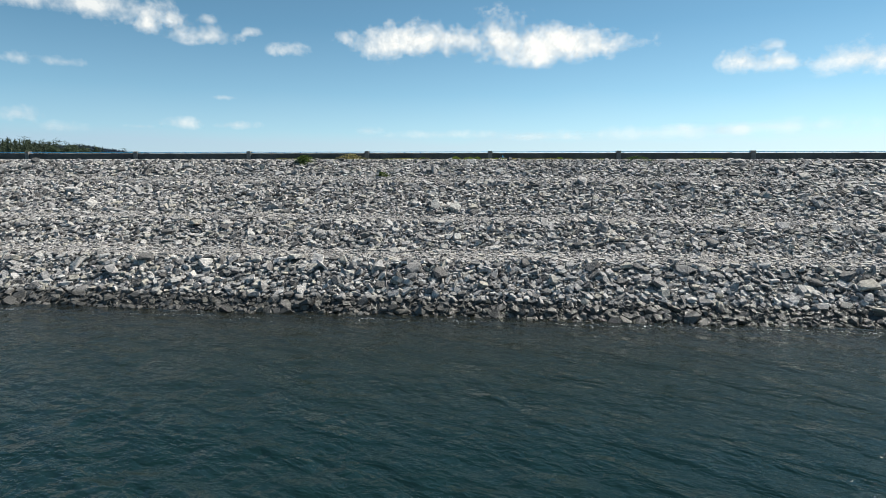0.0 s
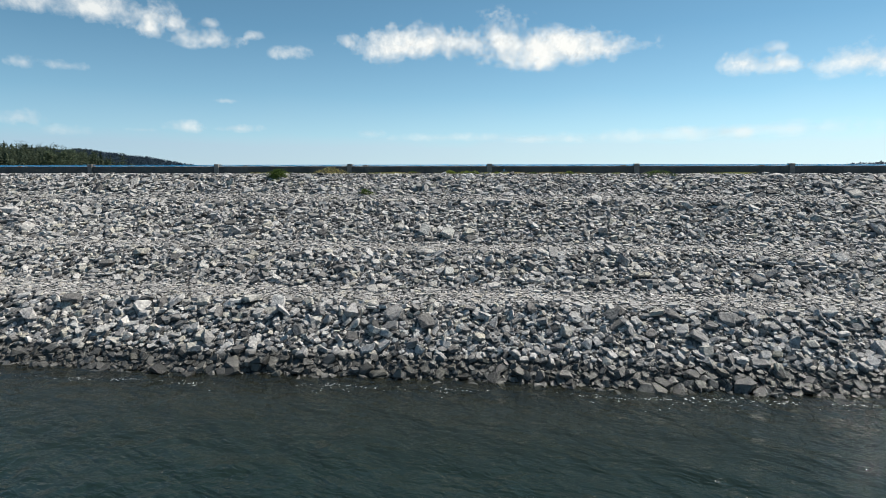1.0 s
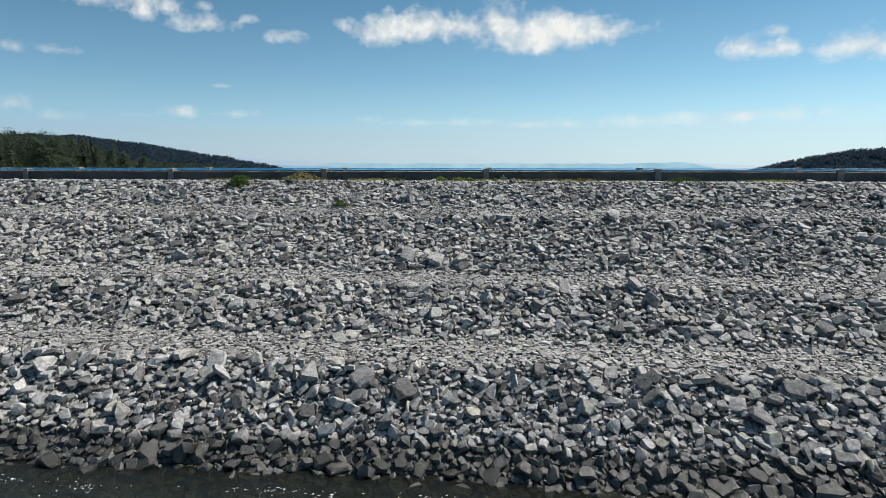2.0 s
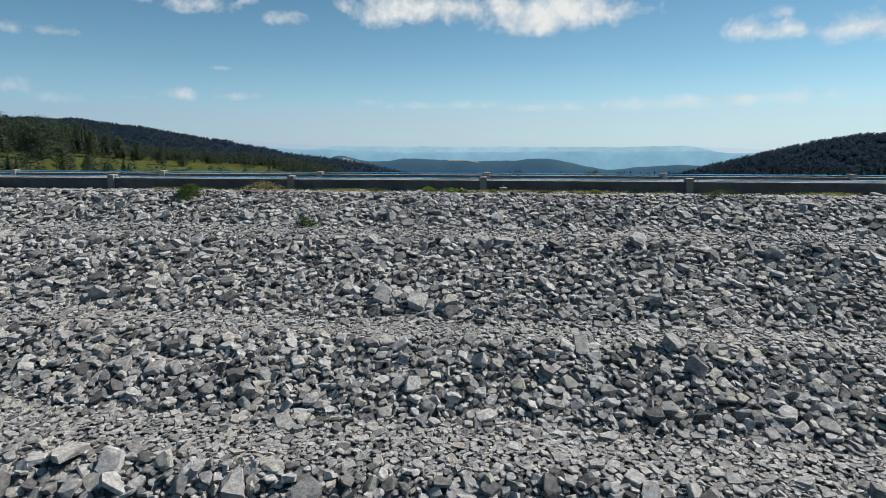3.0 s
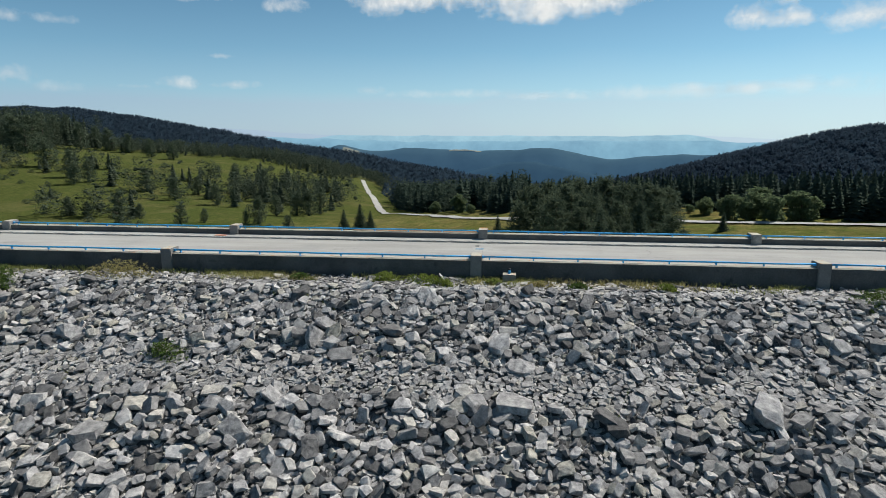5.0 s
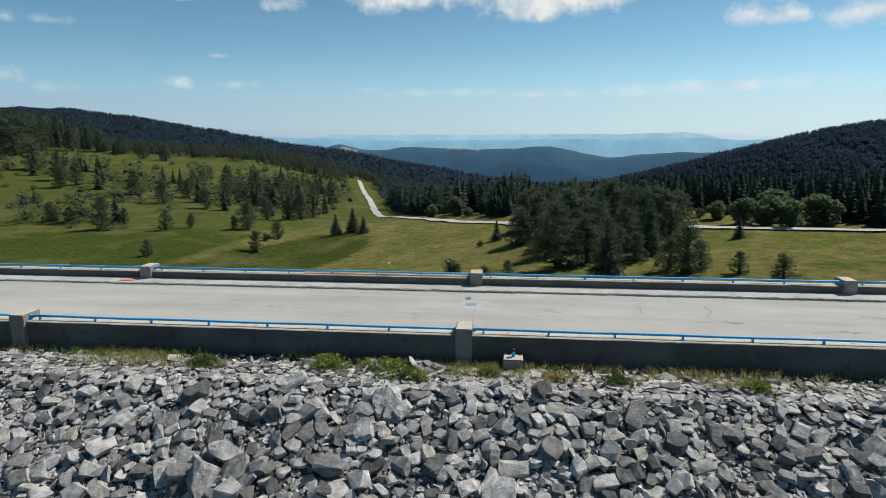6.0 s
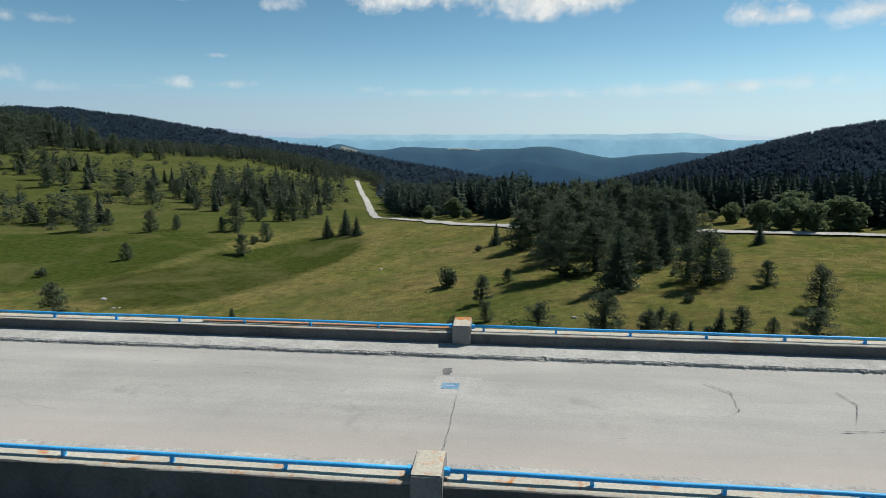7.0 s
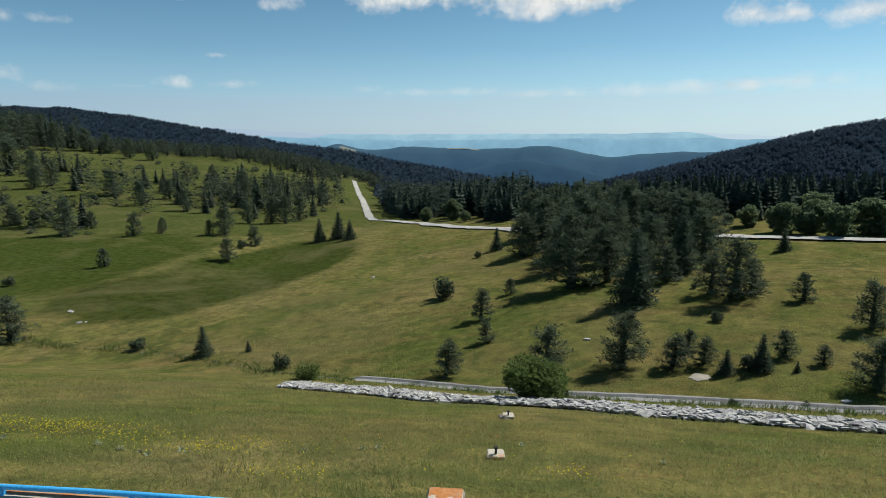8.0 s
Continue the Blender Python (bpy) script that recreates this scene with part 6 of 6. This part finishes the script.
def crack_mesh(points, width, seed):
    """A wandering open crack, as a thin dark groove filled with dirt."""
    rnd = random.Random(seed)
    verts, faces = [], []
    for (ax, ay), (bx, by) in zip(points, points[1:]):
        n = max(2, int(math.hypot(bx - ax, by - ay) / 0.08))
        for i in range(n):
            f = i / n
            verts_x, verts_y = ax + (bx - ax) * f + rnd.gauss(0, 0.008), ay + (by - ay) * f + rnd.gauss(0, 0.008)
            w = width * rnd.uniform(0.2, 1.0)
            z = ROAD_Z + 0.033
            verts += [(verts_x - w, verts_y - w * 0.5, z), (verts_x + w, verts_y + w * 0.5, z)]
    for i in range(len(verts) // 2 - 1):
        faces.append((2 * i, 2 * i + 1, 2 * i + 3, 2 * i + 2))
    return mesh_of("road_crack", verts, faces, MAT_TAR)


CRACKS = ((((0.06, 61.3), (0.05, 60.4), (0.02, 59.1)), 0.005), (((4.6, 60.9), (4.9, 61.2), (5.0, 61.9), (4.6, 62.4)), 0.012), (((6.2, 60.6), (6.9, 60.7), (7.6, 60.55)), 0.03), (((6.6, 60.9), (7.0, 61.6), (6.9, 62.2)), 0.012),
          (((2.6, 60.0), (2.9, 60.1)), 0.02), (((-4.2, 61.9), (-3.8, 62.0)), 0.03), (((-6.4, 62.3), (-6.1, 62.35)), 0.04), (((-12.4, 60.9), (-11.9, 61.0)), 0.05), (((8.6, 59.9), (9.8, 60.1), (10.6, 60.0)), 0.03), (((-3.2, 61.6), (-2.8, 61.75)), 0.015), (((11.0, 61.5), (12.2, 61.2), (13.5, 61.3)), 0.02))
for i, (pts, w) in enumerate(CRACKS):
    tagged(new("road_crack", crack_mesh(pts, w, i)), "dark open crack in the bleached asphalt", "crack", "cracks in the crest road")

# crumbs broken off the walkway edges
cg = np.random.default_rng(14)
x = cg.uniform(-24, 24, 4200)
y = 63.215 + cg.normal(0, 0.028, 4200)
s = cg.uniform(0.012, 0.05, 4200)
tagged(new("rubble", scatter_mesh("rubble", PEBBLES, np.stack([x, y, ROAD_Z + 0.035 + 0 * x], -1), turns(cg.uniform(0, 6.28, 4200), cg.normal(0, 0.3, 4200), cg.normal(0, 0.3, 4200)), np.repeat(s[:, None], 3, 1), MAT_KERB, cg)), "crumbs of broken concrete along the walkway edge", "rubble", kind="stuff")


# ---- plants along the upstream wall ----
def up_z(x, y):
    return upstream(np.asarray(x, float), np.asarray(y, float))


def wall_grass(name, label, n, y0, y1, lo, hi, material, keep, g):
    x, y = g.uniform(-21, 21, n), y0 + (y1 - y0) * g.random(n)
    ok = g.random(n) < keep(x, y)
    x, y = x[ok], y[ok]
    h = g.uniform(lo, hi, len(x))
    me = scatter_mesh(name, GRASS, np.stack([x, y, up_z(x, y) + 0.02], -1), turns(g.uniform(0, 6.28, len(x)), 0 * x, 0 * x), np.stack([h, h, h], -1), material, g)
    return tagged(new(name, me), label, "grass", kind="stuff")


pg = np.random.default_rng(17)
wall_grass("grass", "green grass and weeds along the wall foot", 20000, 56.9, 57.97, 0.07, 0.26, MAT_GRASS, lambda x, y: np.clip(-0.1 + 0.9 * fbm(x, y, 1.7, 3) + 0.5 * (y - 57.2), 0, 1), pg)
wall_grass("dry_grass", "dry brownish grass along the wall foot", 18000, 57.0, 57.97, 0.07, 0.30, MAT_DRY_GRASS, lambda x, y: np.clip(-0.1 + 0.9 * fbm(x, y, 2.6, 5), 0, 1), pg)
wall_grass("grass", "sparse green weeds between the upper rocks", 2600, 51.5, 56.6, 0.06, 0.2, MAT_WEED, lambda x, y: np.clip(1.6 * fbm(x, y, 3.0, 9) - 0.7, 0, 1), pg)


def weed_plant(name, label, x, y, w, h, material, seed, count=650):
    """A low spreading plant: many small sprigs that thin out towards its rim."""
    g = np.random.default_rng(seed)
    e = empty(name, pose(x, y, float(up_z(x, y))), label, "plant", "plants on the rock edge")
    part("stem", tube_mesh("stem", [(0, 0, -0.1), (0.01, 0, 0.3 * h), (0.02, 0.01, 0.7 * h)], [0.012, 0.009, 0.004], MAT_BARK, 5), e)
    c = g.normal(0, 0.28 * w, (7, 2)) * np.array([1.25, 0.7])
    k = g.integers(0, 7, count)
    p = c[k] + g.normal(0, 0.16 * w, (count, 2)) * np.array([1.2, 0.8])
    rise = h * np.clip(1 - np.hypot(p[:, 0], p[:, 1]) / (1.3 * w), 0.1, 1) * g.uniform(0.1, 1.0, count)
    z = up_z(x + p[:, 0], y + p[:, 1]) - float(up_z(x, y)) + rise
    s = g.uniform(0.03, 0.075, count)
    a = scatter_arrays(LEAF_TUFTS[:4] + GRASS, np.stack([p[:, 0], p[:, 1], z], -1), turns(g.uniform(0, 6.28, count), g.normal(0, 0.5, count), g.normal(0, 0.5, count)), np.repeat(s[:, None], 3, 1), g)
    part("foliage", fast_mesh("foliage", *a, material), e)


weed_plant("shrub", "dense low green shrub on the rocks", -17.7, 56.0, 1.5, 0.7, MAT_SHRUB, 71, 3000)
for i, (x, y, w, h, m, lab) in enumerate(((-3.3, 57.35, 0.8, 0.42, MAT_WEED, "bright yellow-green weed beside the parapet"), (-2.0, 57.3, 1.1, 0.36, MAT_WEED, "leafy green weed beside the parapet"), (-1.2, 56.95, 0.45, 0.4, MAT_WEED, "bright yellow-green weed among rocks"),
        (0.6, 57.3, 0.4, 0.28, MAT_WEED, "leafy green weed at the pillar foot"), (2.3, 57.2, 0.8, 0.26, MAT_DRY_GRASS, "dry brown clump beside the monitoring block"), (3.6, 57.1, 0.6, 0.24, MAT_SHRUB, "leafy green weed beside the parapet"), (-13.4, 57.0, 1.7, 0.75, MAT_DRY_GRASS, "dry brown heather clump by the parapet"),
        (-6.4, 57.2, 0.6, 0.35, MAT_SHRUB, "leafy green weed beside the parapet"), (13.4, 56.6, 1.6, 0.45, MAT_SHRUB, "low green weeds over the upper rocks"), (6.4, 57.0, 0.6, 0.35, MAT_WEED, "yellow-green weed beside the parapet"), (-9.6, 53.2, 0.9, 0.5, MAT_SHRUB, "dull green weed on the gravel step"))):
    weed_plant("weed", lab, x, y, w, h, m, 80 + i, int(350 + 500 * w))

# broken concrete heaped against the wall beside the pillar
for i in range(16):
    x, y, s = pg.uniform(-2.3, -0.35), pg.uniform(57.35, 57.85), pg.uniform(0.16, 0.42)
    ob = tagged(new("rubble_slab", slab_meshes[i % 14]), "pale broken concrete slab heaped against the wall", "rubble", "broken slabs by the wall")
    ob.matrix_basis = pose(x, y, float(up_z(x, y)) + 0.04 + 0.25 * (y - 57.35) * pg.random(), pg.normal(8, 14), pg.normal(0, 16), pg.uniform(0, 360)) @ Matrix.Diagonal((s * 1.4, s, s * 0.55, 1))


# ---- single rocks that stand out on the dam face, last ----
rock_meshes = [fast_mesh("rock", *rock_shape(s + 500, 0.4 + 0.35 * ((s * 7) % 8) / 8, 6), MAT_ROCK_PIECE) for s in range(32)]
pale_meshes = [fast_mesh("rock", v, f, MAT_PALE_PIECE) for v, f in ROCKS[:8]]
BIG_ROCKS = ((-4.05, 47.3, 1.2, 1), (-2.45, 46.9, 1.3, 1), (-1.85, 42.1, 1.0, 1), (-1.65, 42.75, 0.85, 0), (-0.75, 50.0, 0.75, 1), (3.1, 48.9, 0.9, 0), (3.0, 43.1, 1.0, 0), (-15.6, 51.0, 1.2, 0), (14.0, 51.1, 1.3, 1), (8.3, 43.4, 1.2, 0), (-7.9, 41.6, 1.1, 0), (-4.95, 36.2, 1.2, 1), (-4.4, 36.0, 0.9, 0),
             (-3.3, 33.8, 1.0, 0), (-10.1, 34.2, 1.3, 0), (6.4, 35.9, 0.9, 0), (-13.6, 34.6, 1.1, 1), (15.5, 36.1, 1.0, 1), (-19.3, 35.7, 1.1, 0), (6.6, 34.2, 0.9, 0), (1.75, 56.5, 0.8, 0), (0.8, 56.75, 0.5, 0), (-0.05, 56.6, 0.55, 0), (0.1, 55.6, 0.65, 0), (1.2, 57.2, 0.42, 0), (0.8, 57.15, 0.36, 0), (1.5, 57.2, 0.38, 0))
for i, (x, y, s, pale) in enumerate(BIG_ROCKS):
    stands = i < 3
    me = slab_meshes[(2 * i) % 14] if stands else (pale_meshes if pale else rock_meshes)[i % 8]
    lift = 0.26 if stands else 0.12
    part("rock", me, bank, m=pose(x, y, float(upstream(np.array(x), np.array(y))) + lift * s, 38 if stands else 30, 14 if stands else 6 * math.sin(i), 12 * i) @ Matrix.Diagonal((s * 0.62, s * 0.8 if stands else s * 0.62, s * 0.66, 1)))
for i, (p, t, s) in enumerate(single):
    m = Matrix([[*row, c] for row, c in zip((t * s[None, :]).tolist(), p.tolist())] + [[0, 0, 0, 1]])
    part("rock", rock_meshes[i % 32], bank, m=m)
